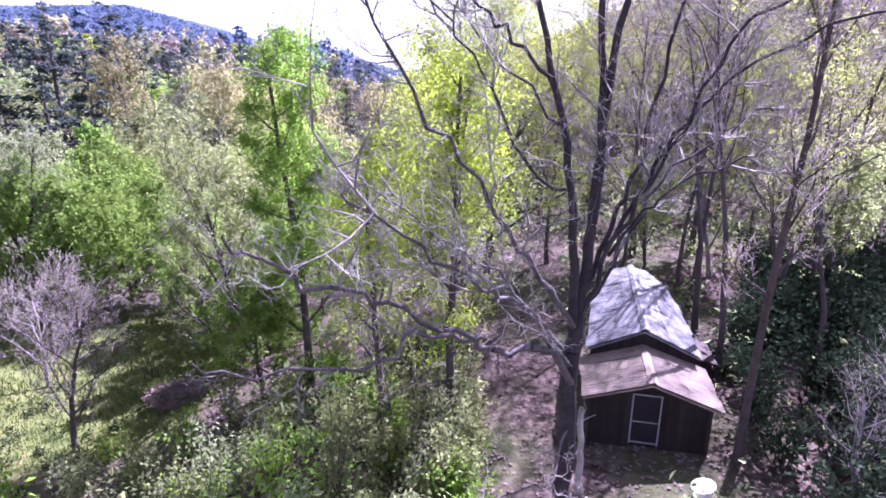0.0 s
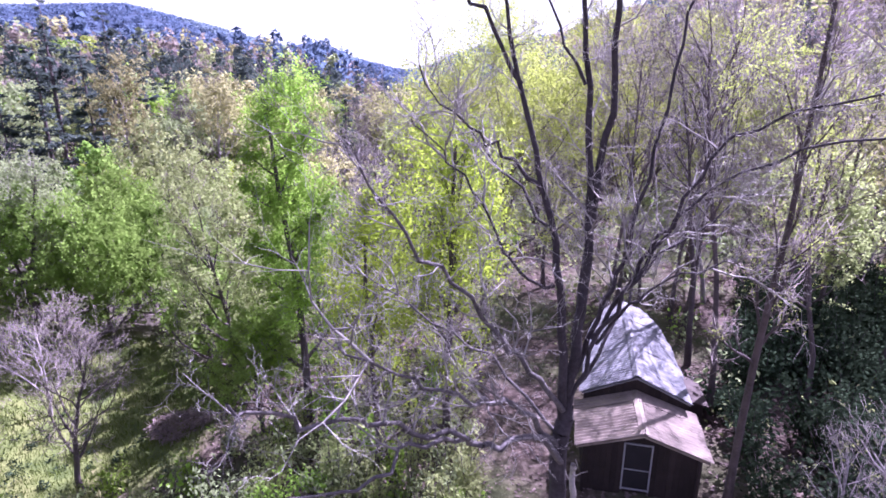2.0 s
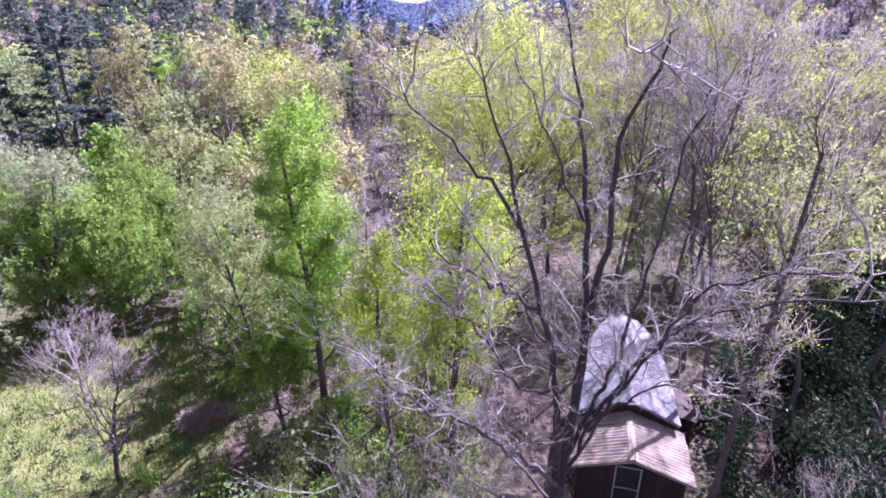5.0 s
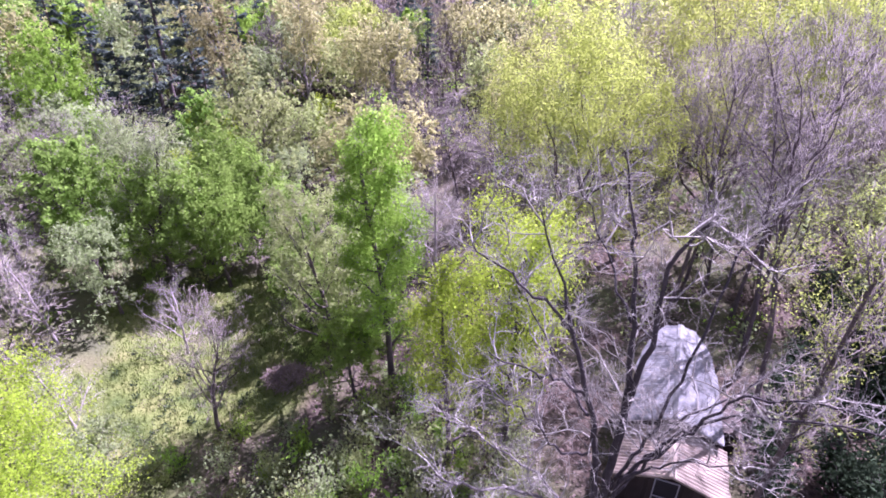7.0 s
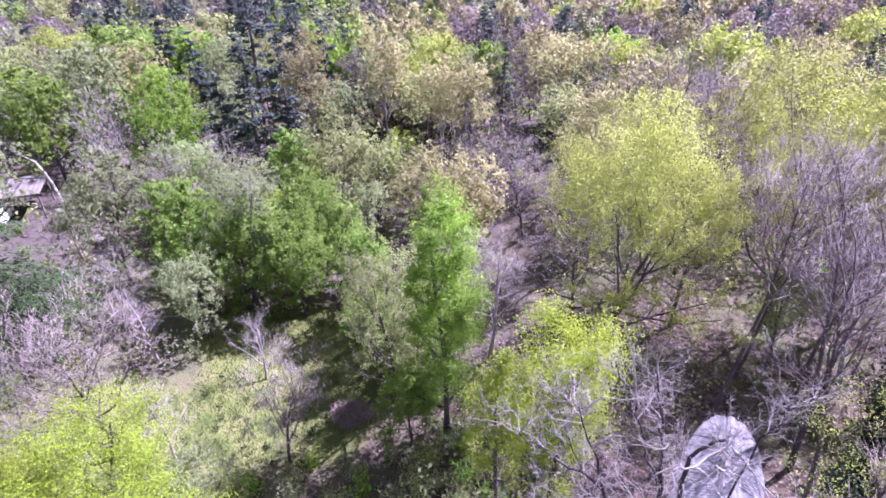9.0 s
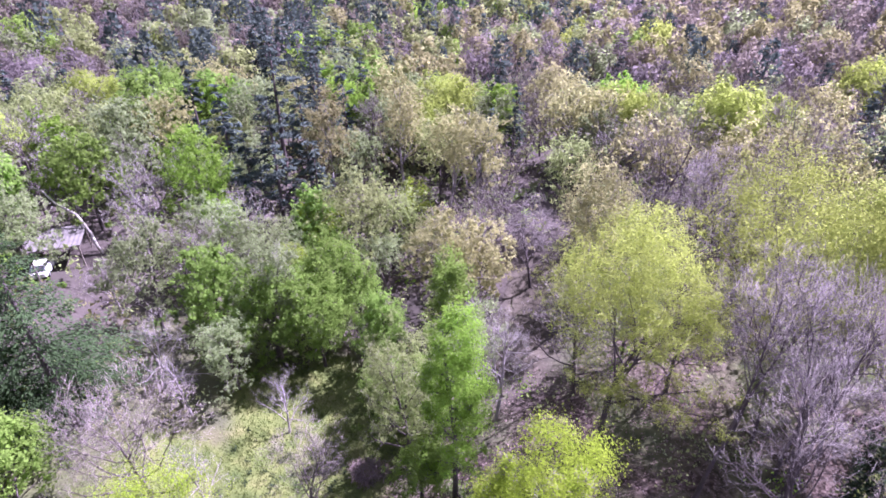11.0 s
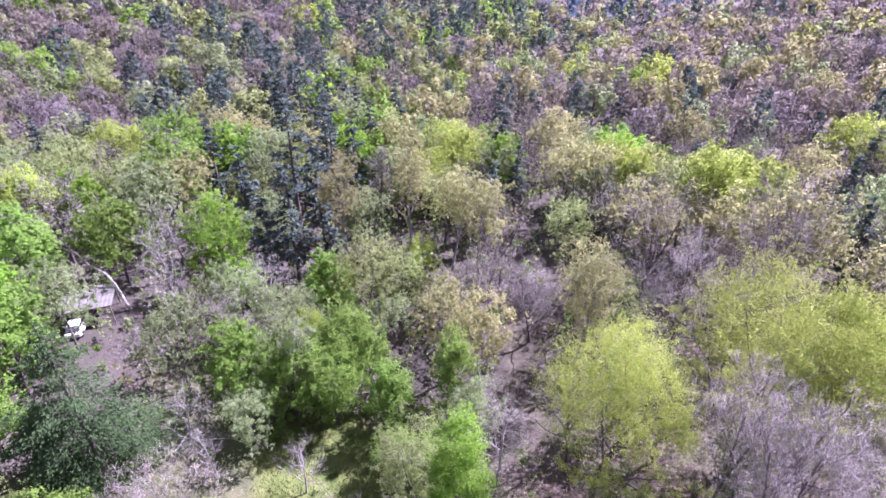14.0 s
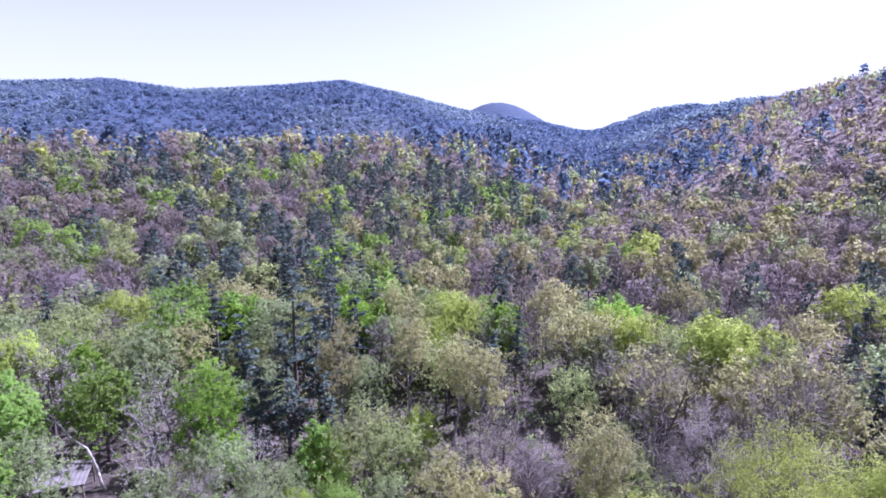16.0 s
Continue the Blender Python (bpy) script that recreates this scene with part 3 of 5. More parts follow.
def plant(kind, height, radius, seed, x, y, detail=1.0, turn=0.0, lean=(0, 0)):
    """One tree: an Empty at its foot, its trunk with limbs, and its crown."""
    name, label = TREE_WORDS[kind]
    if kind in ("pine", "conifer"):
        wood, twig, leaf = pine_arrays(height, radius, seed, detail, kind == "conifer")
    else:
        wood, twig, leaf = tree_arrays(kind, height, radius, seed, detail)
    tree = thing(name, pose(x, y, float(terrain(x, y)), lean[0], lean[1], turn), label, "tree", "trees of the wood")
    bark = PALE_BARK if kind in ("grey", "cream") else BARK
    fine = TWIG.get("purple" if kind == "tall" else kind, TWIG["grey"] if kind in ("cream", "pale") else TWIG["brown"])
    if twig is not None and leaf is not None:
        mesh_object("trunk", *joined([wood, twig]), [bark, fine], tree, index=np.concatenate([np.zeros(len(wood[1])), np.ones(len(twig[1]))]))
    else:
        mesh_object("trunk", *wood, bark, tree)
        if twig is not None:
            mesh_object("crown", *twig, fine, tree)
    if leaf is not None:
        mesh_object("crown", *leaf, LEAF.get("yg" if kind == "spray" else kind, LEAF["olive"]), tree, flat=True)
    return tree


# ---- the large bare tree in front of the shed ----
def hero_tree():
    rng = np.random.default_rng(11)
    foot = np.array([2.95, 10.9, float(terrain(2.95, 10.9))])
    tree = thing("bare_tree", pose(*foot), "large leafless tree with forked dark trunk and left limbs tinted as sunlit", "tree", "trees of the wood")
    limbs = {
        "main": (0.235, 0.19, [(2.95, 10.9, -0.6), (2.98, 10.9, 3.3), (2.95, 10.9, 6.0), (3.0, 10.95, 7.6)]),
        "stem_a": (0.15, 0.012, [(3.0, 10.95, 7.4), (3.16, 11.0, 9.5), (3.26, 11.1, 11.6), (3.15, 11.05, 13.4), (2.8, 11.0, 16.0), (2.5, 10.9, 17.6), (2.15, 10.8, 19.0)]),
        "stem_b": (0.12, 0.012, [(2.95, 10.9, 7.2), (2.75, 10.8, 9.6), (2.5, 10.75, 11.6), (1.95, 10.6, 13.6), (1.44, 10.4, 15.3), (1.1, 10.2, 16.6), (0.5, 9.9, 18.2)]),
        "stem_c": (0.12, 0.012, [(3.15, 11.1, 9.3), (3.3, 11.1, 12.0), (3.45, 10.9, 14.3), (3.35, 10.5, 16.6), (3.7, 10.0, 18.0), (3.45, 9.0, 18.6)]),
        "limb_r": (0.085, 0.02, [(3.1, 11.0, 8.3), (3.7, 11.1, 9.8), (4.1, 11.2, 11.2), (4.6, 11.4, 13.6), (5.3, 11.9, 16.2), (5.65, 12.1, 17.4)]),
        "limb_rr": (0.07, 0.02, [(3.5, 11.0, 9.3), (4.2, 10.8, 10.9), (4.6, 10.6, 11.8), (5.2, 10.1, 13.4), (5.9, 9.6, 14.2), (7.2, 8.9, 14.6)]),
        "limb_q": (0.075, 0.02, [(3.05, 10.9, 7.8), (3.7, 10.9, 9.6), (4.4, 10.7, 11.2), (5.1, 10.5, 12.5), (6.1, 9.8, 13.4), (7.9, 9.0, 14.0)]),
        "limb_p": (0.055, 0.015, [(3.6, 11.0, 9.2), (4.2, 10.8, 10.2), (4.75, 10.6, 10.8), (6.0, 10.0, 11.5)]),
        "limb_far": (0.06, 0.02, [(3.2, 11.1, 8.0), (4.2, 11.6, 9.6), (5.2, 12.1, 10.9), (7.0, 12.6, 12.0), (8.2, 13.2, 12.3)]),
        "limb_l": (0.10, 0.015, [(2.9, 10.8, 6.6), (2.0, 10.0, 8.0), (1.2, 9.0, 9.0), (0.55, 8.1, 9.5), (-0.3, 7.3, 10.5), (-1.3, 6.6, 11.3)]),
        "limb_ll": (0.09, 0.015, [(2.9, 10.8, 7.6), (2.0, 10.2, 9.0), (1.25, 9.6, 10.1), (0.27, 8.6, 11.5), (-0.64, 7.6, 12.9), (-1.04, 7.0, 13.9)]),
        "limb_m": (0.11, 0.02, [(2.95, 10.8, 6.2), (2.07, 10.0, 7.45), (1.3, 9.4, 7.7), (0.5, 9.0, 8.15), (-0.41, 8.0, 9.05), (-1.2, 7.3, 9.7), (-1.95, 6.5, 10.25), (-2.5, 5.7, 10.95)]),
        "limb_n": (0.06, 0.012, [(0.6, 9.0, 8.15), (-0.41, 8.0, 8.75), (-1.24, 7.2, 8.5), (-2.29, 6.3, 8.95), (-2.95, 5.6, 9.4)]),
        "limb_b2": (0.06, 0.012, [(1.6, 10.45, 14.8), (0.8, 10.0, 16.0), (0.07, 9.6, 16.9), (-0.65, 9.2, 17.6)]),
        "limb_b3": (0.05, 0.012, [(2.5, 10.7, 10.7), (1.7, 10.2, 11.2), (1.0, 9.8, 12.4), (0.2, 9.4, 13.4), (-0.4, 9.1, 14.3)]),
        "limb_b4": (0.06, 0.012, [(2.2, 10.7, 12.6), (1.3, 10.3, 13.5), (0.6, 9.9, 14.0), (-0.3, 9.4, 15.0)]),
        "limb_a2": (0.05, 0.01, [(2.95, 11.05, 14.8), (2.2, 11.5, 16.4), (1.36, 11.8, 18.0)]),
        "limb_b5": (0.05, 0.01, [(2.3, 10.7, 12.0), (1.1, 12.0, 13.4), (-0.1, 13.6, 15.0)]),
        "limb_e": (0.06, 0.01, [(2.95, 10.9, 6.8), (1.2, 11.4, 8.6), (-0.4, 11.6, 9.8), (-1.9, 11.6, 10.7)]),
        "limb_d": (0.04, 0.01, [(2.9, 10.7, 5.0), (2.4, 9.9, 4.2), (1.4, 9.2, 4.5), (0.4, 8.6, 4.4)]),
    }
    twig_p, twig_q, twig_r = [], [], []
    branches, lit_limbs = [], []
    for name, (ra, rb, pts) in limbs.items():
        pts = np.array(pts)
        ra = ra * (0.82 if name.startswith("limb") else 1.0)
        # a smooth, slightly crooked line through the bends
        dense = []
        for i in range(len(pts) - 1):
            a, b = pts[max(i - 1, 0)], pts[i]
            c, d = pts[i + 1], pts[min(i + 2, len(pts) - 1)]
            for s in np.linspace(0, 1, 5)[:-1]:
                dense.append(0.5 * (2 * b + (c - a) * s + (2 * a - 5 * b + 4 * c - d) * s * s + (3 * b - a - 3 * c + d) * s ** 3))
        dense.append(pts[-1])
        dense = np.array(dense)
        dense[1:] += rng.normal(scale=0.03 if name.startswith(("main", "stem")) else 0.06, size=dense[1:].shape)
        n = len(dense) - 1
        rad = ra + (rb - ra) * (np.arange(n + 1) / n) ** 0.8
        if name == "main":
            rad[0] *= 1.5
        # the left limbs take a lighter bark that stands in for sunlight on them
        (lit_limbs if name in ("limb_l", "limb_ll", "limb_m", "limb_n", "limb_d", "limb_e") else branches).append(tubes(dense[:-1] - foot, dense[1:] - foot, rad[:-1], rad[1:], 9 if ra > 0.1 else 7))
        if name == "main":
            continue
        total = np.linalg.norm(np.diff(dense, axis=0), axis=1).sum()

        def sprout(base, d, ln, r, level):
            """A crooked side branch that forks twice."""
            n_seg = (5, 4, 3)[level]
            p = base
            for step in range(n_seg):
                d = d / np.linalg.norm(d) + rng.normal(scale=(0.33, 0.30, 0.25)[level], size=3) + np.array([0, 0, 0.10])
                d /= np.linalg.norm(d)
                q = p + d * ln / n_seg * rng.uniform(0.7, 1.3)
                a, b = r * (1 - 0.75 * step / n_seg), r * (1 - 0.75 * (step + 1) / n_seg)
                twig_p.append(p), twig_q.append(q), twig_r.append((a, b))
                if level < 2:
                    for _ in range(1 if level == 0 else 2):
                        e = d * 0.75 + rng.normal(scale=0.55, size=3)
                        sprout(q, e, ln * rng.uniform(0.3, 0.6), max(b * 0.7, 0.004), level + 1)
                p = q

        for _ in range(int(total * (1.5 if name in ("limb_m", "limb_n", "limb_d") else 2.6 if name in ("limb_r", "limb_rr", "limb_q", "limb_p", "limb_far") else 3.2))):
            f = (0.2 + 0.8 * rng.uniform() ** 0.75) * n
            i = min(int(f), n - 1)
            base = dense[i] + (dense[i + 1] - dense[i]) * (f - i)
            d = dense[i + 1] - dense[i]
            d = d / np.linalg.norm(d)
            side = rng.normal(size=3)
            side -= d * (side @ d)
            side /= np.linalg.norm(side)
            ln = rng.gamma(2.2, 0.42) * (1.2 - 0.5 * f / n) + 0.25
            sprout(base, d * rng.uniform(0.2, 0.9) + side * 0.8 + np.array([0, 0, 0.2]), min(ln, 2.4), 0.008 + 0.009 * ln, 0)
    dark, pale = joined(branches), joined(lit_limbs)
    mesh_object("trunk", *joined([dark, pale]), [HERO_BARK, HERO_LIT_LIMB], tree, index=np.concatenate([np.zeros(len(dark[1])), np.ones(len(pale[1]))]))
    tr = np.array(twig_r)
    mesh_object("crown", *tubes(np.array(twig_p) - foot, np.array(twig_q) - foot, tr[:, 0], np.maximum(tr[:, 1], 0.002), 3), HERO_TWIG, tree, label="dense pale grey twigs")


HERO_BARK = solid_material("dark_grey_bark", (0.044, 0.037, 0.042), 0.95, scale=1.2, amount=0.4, fine=11, fine_amount=0.4, bump=0.9, bump_scale=8, stretch=(1, 1, 0.3))
# lit copy of the trunk bark: sunlight is put into the base colour
HERO_LIT_LIMB = solid_material("lit_limb_bark", (0.100, 0.090, 0.092), 0.95, scale=2.5, amount=0.45, fine=14, fine_amount=0.4, bump=0.9, bump_scale=9)
HERO_TWIG = solid_material("silver_twig", (0.235, 0.221, 0.210), 0.9, scale=0.6, amount=0.3, fine=8, fine_amount=0.2)
hero_tree()

# ---- trees that stand singly: x, y, height, crown radius ----
SINGLE = {
    "yg": [(15.6, 41.7, 22.0, 7.6), (21.0, 43.0, 20.0, 5.5), (6.1, 154.2, 16.0, 4.5), (-116.1, 118.4, 14.0, 4.0), (2.8, 32.6, 20.6, 6.3)],
    "olive": [(-4.1, 73.5, 14.0, 4.0), (-131.3, 107.5, 14.0, 4.5), (-90.9, 109.0, 14.0, 4.0), (-30.7, 61.2, 10.0, 4.0), (-20.9, 57.7, 9.0, 3.5), (-11.8, 28, 15, 3.3), (22.5, 30, 12, 3.2), (14.5, 36, 9, 2.6)],
    "purple": [(16.1, 58.7, 16.0, 5.0), (-7.0, 59.1, 13.0, 4.5), (16.1, 55.8, 15.0, 5.0), (-37.0, 77.2, 17.0, 2.5), (-38.3, 37.2, 12.5, 3.2), (9.4, 49, 21.5, 5.5), (21, 65, 19, 5), (7.6, 78, 15, 5), ],
    "tall": [(12.7, 21.8, 20.6, 4.6), (13.8, 26.5, 21, 4.4), (9.6, 29.0, 19.5, 4.0), (15.2, 30.5, 20.5, 4.4), (19.5, 29.0, 19, 4.2), (12.0, 34.5, 18.5, 3.8), (18.4, 19.0, 19.5, 4.2), (21.5, 23.5, 19, 4.0)],
    "cream": [(-16.9, 68.0, 19.0, 4.0), (-22.3, 71.9, 18.0, 4.0), (-36.7, 63.1, 20.0, 4.0), (-30.2, 74.0, 20.0, 4.0), (45.0, 153.1, 14.0, 5.0), (44.3, 231.8, 15.0, 4.0), (-67.9, 85.8, 13.0, 3.5), (-0.5, 51.5, 19, 4.2)],
    "pine": [(-40.7, 55.6, 20.0, 4.0), (-43.6, 54.1, 15.0, 3.5), (-16.0, 89.5, 16.0, 2.6), (-23.9, 136.4, 15.0, 2.6), (-65.7, 111.5, 19.0, 3.4), (-84.0, 128.6, 17.0, 3.2), (-75.5, 147.9, 16.0, 3.0), (-79.8, 107.6, 17.0, 3.2), (0.1, 137.7, 13.0, 4.0), (16.7, 147.2, 15.0, 3.0), (-43, 72, 25, 4.2), (-50, 71, 25, 4.2), (-49, 81, 21, 3.5), (-53, 88, 20, 3.4), (-46, 93, 19, 3.2), (-58, 96, 20, 3.4), (-55, 105, 19, 3.2), (-48, 111, 19, 3.2), (-62, 112, 20, 3.4), (-70, 99, 19, 3.2)],
    "green": [(-1.6, 106.8, 13.0, 4.5), (-80.3, 78.0, 15.0, 6.0), (-26.7, 42.5, 13.0, 4.0), (-23.6, 42.7, 11.0, 3.5), (-12.0, 40.2, 14.0, 2.6), (-32.6, 50.9, 13.0, 3.5), (-9.4, 24.4, 7.5, 2.4), (-11.3, 31.3, 9.5, 2.8), (-15.5, 32.5, 8, 2.6), (-19, 39, 10, 3), (-29, 36, 12.5, 3.8), (-25.5, 38.0, 12, 3.4)],
    "teal": [(-34.1, 247.3, 14.0, 4.0)],
    "lime": [(-48.6, 50.1, 15.0, 4.5), (-45.3, 48.2, 9.0, 4.0), (-7.1, 25.2, 18.0, 2.6)],
    "chart": [(-32.7, 51.9, 11.0, 3.0), (-25.1, 64.6, 10.0, 3.0), (-32.1, 43.6, 9.0, 3.0), (0.3, 19.8, 15.0, 3.0), (-2.6, 18.8, 12.4, 2.0), (-23, 12.5, 12.5, 5.2), (-19.0, 11.8, 9.5, 3.6), (-26, 10.5, 10, 3.5)],
    "pale": [(-33.1, 46.6, 9.0, 3.0), (-56.1, 32.6, 12.0, 4.0), (-66.9, 56.6, 11.0, 4.0), (-24.5, 52.4, 9.0, 3.0), (-21.2, 16.3, 7.0, 2.6), (-33.9, 42.7, 12.0, 4.0), (-30.5, 37, 14.5, 3.6), (-9, 36.5, 11, 3), (-31, 31, 9, 3)],
    "conifer": [(-44.2, 20.3, 10.0, 5.0), (-40.2, 21.5, 20, 7)],
    "grey": [(12.6, 13.6, 5, 2.0), (18.5, 16.0, 6, 2.4), (-25.5, 19.5, 8.5, 2.0), (-54.0, 46.6, 12.0, 4.0), (-47.4, 33.9, 8.0, 3.5), (-67.4, 47.0, 12.0, 4.0), (-7.9, 42.1, 8.0, 2.5), (-33.0, 26.7, 8.5, 2.0), (-6, 34, 12, 3), (12.8, 9.8, 10.5, 3), (-24.5, 29, 7, 2.6), (-37, 28, 9, 4)],
    "brown": [(-29.2, 18.2, 14, 5.2), (-17.8, 21.9, 10.5, 3.0), (6.6, 66, 21, 6), (18, 60.5, 22, 6)],
}
seed = 100
for kind, spots in SINGLE.items():
    for x, y, h, r in spots:
        seed = 100 + (int(abs(x) * 37) + int(abs(y) * 101) + (31 if kind == "lime" else 7) * len(kind)) % 9000
        plant(kind, h, r, seed, x, y, 2.0 if math.hypot(x, y) < 36 else 1.0 if math.hypot(x, y) < 60 else 0.42 if math.hypot(x, y) < 120 else 0.25, (seed * 67) % 360)


for x, y, h, r, s, lean in ((10.6, 16.2, 18.6, 2.4, 5, (10, -8)), (16.6, 20.6, 16.0, 3.0, 9, (4, -4)), (15.5, 33.0, 18.0, 3.0, 17, (0, 2)), (24.0, 31.0, 19.0, 3.5, 19, (2, 0))):
    plant("spray", h, r, s, x, y, 2.0, 0, lean)


# ---- the wood round them: a few grown trees of each kind, copied ----
STOCK = {}


def stock(kind, level):
    if (kind, level) not in STOCK:
        h, r = {"pine": (16, 3.0), "conifer": (12, 4), "yg": (15, 5), "cream": (15, 4.4), "purple": (14, 4.6), "brown": (15, 5), "green": (13, 4.4), "lime": (13, 3.8), "olive": (13, 4.6), "pale": (13, 4.4), "grey": (12, 4.4), "teal": (13, 4)}[kind]
        STOCK[kind, level] = [h, r, []]
    return STOCK[kind, level]


# stands of pine: azimuth, distance, and how far they reach
PINE_STANDS = [(-14, 420, 7, 170), (-35, 130, 4, 60), (-27, 260, 4, 40), (-45, 330, 4, 60), (6, 480, 4, 120), (14, 330, 3, 50), (20, 240, 2, 30), (-6, 620, 8, 200), (-37, 75, 2, 10)]


def wood_kind(rng, x, y):
    side = 0.996 * x + 0.087 * y
    r, az = math.hypot(x, y), math.degrees(math.atan2(x, y))
    if r > 330:
        names, w = ("purple", "brown", "cream", "pine", "pale", "olive", "grey"), (28, 22, 14, 8, 10, 8, 10)
    elif side > 18:
        names, w = ("purple", "brown", "cream", "pine", "pale", "yg", "grey"), (24, 22, 19, 7, 12, 5, 11)
    elif side > -25:
        names, w = ("purple", "brown", "cream", "pine", "pale", "olive", "green", "yg", "lime"), (20, 12, 14, 5, 17, 20, 6, 5, 4)
    elif side > -75:
        names, w = ("grey", "olive", "pine", "pale", "cream", "purple", "lime", "green"), (9, 26, 5, 22, 9, 8, 14, 15)
    else:
        names, w = ("grey", "olive", "pine", "pale", "green", "yg", "purple", "lime", "brown"), (16, 20, 11, 18, 7, 5, 16, 3, 12)
    w = np.array([v * (0.4 if r > 118 and k in ("lime", "yg") else 0.1 if r < 64 and k in ("lime", "yg", "pine") else 1.0) for k, v in zip(names, w)], float)
    w /= w.sum()
    stand = sum(math.exp(-((az - a) / da) ** 2 - ((r - d) / dd) ** 2) for a, d, da, dd in PINE_STANDS)
    w[names.index("pine")] += 1.15 * min(1.0, stand)
    return str(rng.choice(names, p=w / w.sum()))


taken = [(x, y, r) for spots in SINGLE.values() for x, y, h, r in spots] + [(2.95, 10.9, 4.0)]


def scatter(rng, spacing, r0, r1, a0, a1):
    out = []
    n = int(r1 / spacing) + 2
    for i in range(-n, n + 1):
        for j in range(-n, n + 1):
            x, y = (i + 0.5 * (j % 2) + rng.uniform(-0.42, 0.42)) * spacing, (j + rng.uniform(-0.42, 0.42)) * spacing
            r = math.hypot(x, y)
            az = math.degrees(math.atan2(x, y))
            if r0 <= r < r1 and a0 <= az <= a1:
                out.append((x, y))
    return out


def open_ground(x, y):
    if clearing(x, y) > 0.1 or (abs(x + 6.2 + 0.12 * (y - 50)) < 4.0 and 34 < y < 92):
        return True
    if -8 < x < 20 and 8 < y < 29 and not (x > 15 and y > 24):
        return True
    if -16 < x < 0 and 6 < y < 26:
        return True
    if math.hypot(x + 58.5, y - 36.5) < 8 or math.hypot(x + 51.5, y - 31) < 6.5 or math.hypot(x + 45.5, y - 27) < 4.5:
        return True
    return False


rng = np.random.default_rng(5)
for x, y in scatter(rng, 6.0, 26, 118, -84, 46):
    r = math.hypot(x, y)
    if (r > 75 and not -64 < math.degrees(math.atan2(x, y)) < 40) or open_ground(x, y) or any((x - a) ** 2 + (y - b) ** 2 < (0.55 * c + 2.3) ** 2 for a, b, c in taken):
        continue
    kind = wood_kind(rng, x, y)
    level = 0.42 if r < 62 else 0.25
    h, rad, grown = stock(kind, level)
    s = rng.uniform(0.85, 1.25) * (0.85 if r < 60 else 1.0)
    if len(grown) < 3:
        seed += 1
        t = plant(kind, h, rad, seed, x, y, level, rng.uniform(0, 360))
        grown.append(t)
    else:
        t = grown[int(rng.integers(3))]
        copy_thing(t, Matrix.LocRotScale((x, y, float(terrain(x, y)) - 0.1), Euler((0, 0, rng.uniform(0, 6.28))), (s * rng.uniform(0.9, 1.12), s * rng.uniform(0.9, 1.12), s)))


# ---- the far woods, in one piece ----
def low_tree(kind, seed, level):
    """A small tree of few faces for the distance, as (verts, tris, material key)."""
    rng = np.random.default_rng(seed)
    h = {"pine": 17, "cream": 15, "yg": 15}.get(kind, 13.5)
    rad = {"pine": 3.2, "yg": 5.2}.get(kind, 4.7)
    out = [(*tubes([[0, 0, -1.0]], [[0, 0, h * 0.8]], [0.18 if level < 2 else 0.11], [0.05], 4 if level == 0 else 3), "bark")]
    if kind == "pine":
        n = 260 if level == 0 else 130 if level == 1 else 46
        w = rng.uniform(0.0, 1, n) ** 0.8
        t = rng.uniform(0, 6.283, n)
        reach = rad * (0.2 + 0.95 * np.sin(np.minimum(1, (1 - w) * 1.4 + 0.08) * 1.57)) * rng.uniform(0.3, 1.0, n)
        c = np.stack([np.cos(t) * reach, np.sin(t) * reach, h * (0.2 + 0.8 * w)], 1)
        # pines of the coarsest level use the needle colour with haze painted in
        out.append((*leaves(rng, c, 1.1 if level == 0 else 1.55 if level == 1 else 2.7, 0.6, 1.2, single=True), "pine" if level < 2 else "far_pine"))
        return out
    bare = kind in ("purple", "brown", "grey")
    lobes = crown_lobes(rng, 0.25, h, rad, 11)
    cen = lobes[0]
    if level < 2:
        nb = len(cen)
        out.append((*spikes(np.stack([np.zeros(nb), np.zeros(nb), h * rng.uniform(0.2, 0.6, nb)], 1), cen, np.full(nb, 0.12)), "bark"))
    if bare or (kind in ("cream", "olive", "pale") and level < 2):
        n = (220 if bare else 80) if level == 0 else (70 if bare else 30) if level == 1 else 20
        a, d = on_lobes(rng, lobes, n, max(20, n // 8), 0.3, True)
        d = d + rng.normal(scale=0.4, size=(n, 3)) + np.array([0, 0, 0.5])
        d *= (rng.uniform(1.2, 2.6, n) / np.linalg.norm(d, axis=1))[:, None]
        out.append((*slivers(rng, a - d * 0.75, a + d * 0.25, np.full(n, 0.055 if level == 0 else 0.10 if level == 1 else 0.17)), kind if bare else "grey"))
    n = (560 if bare else 860) if level == 0 else (300 if bare else 360) if level == 1 else 84
    at, face = on_lobes(rng, lobes, n, max(20, n // 4), 0.30 if level < 2 else 0.5, True)
    size = (0.52 if bare else 0.64) if level == 0 else (0.82 if bare else 0.95) if level == 1 else (1.5 if bare else 1.7)
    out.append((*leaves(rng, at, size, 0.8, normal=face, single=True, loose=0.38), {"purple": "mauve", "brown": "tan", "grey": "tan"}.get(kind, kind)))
    return out


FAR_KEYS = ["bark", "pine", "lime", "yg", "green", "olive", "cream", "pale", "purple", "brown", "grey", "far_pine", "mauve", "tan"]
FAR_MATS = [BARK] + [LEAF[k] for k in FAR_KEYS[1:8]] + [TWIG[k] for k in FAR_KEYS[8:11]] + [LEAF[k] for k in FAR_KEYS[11:]]


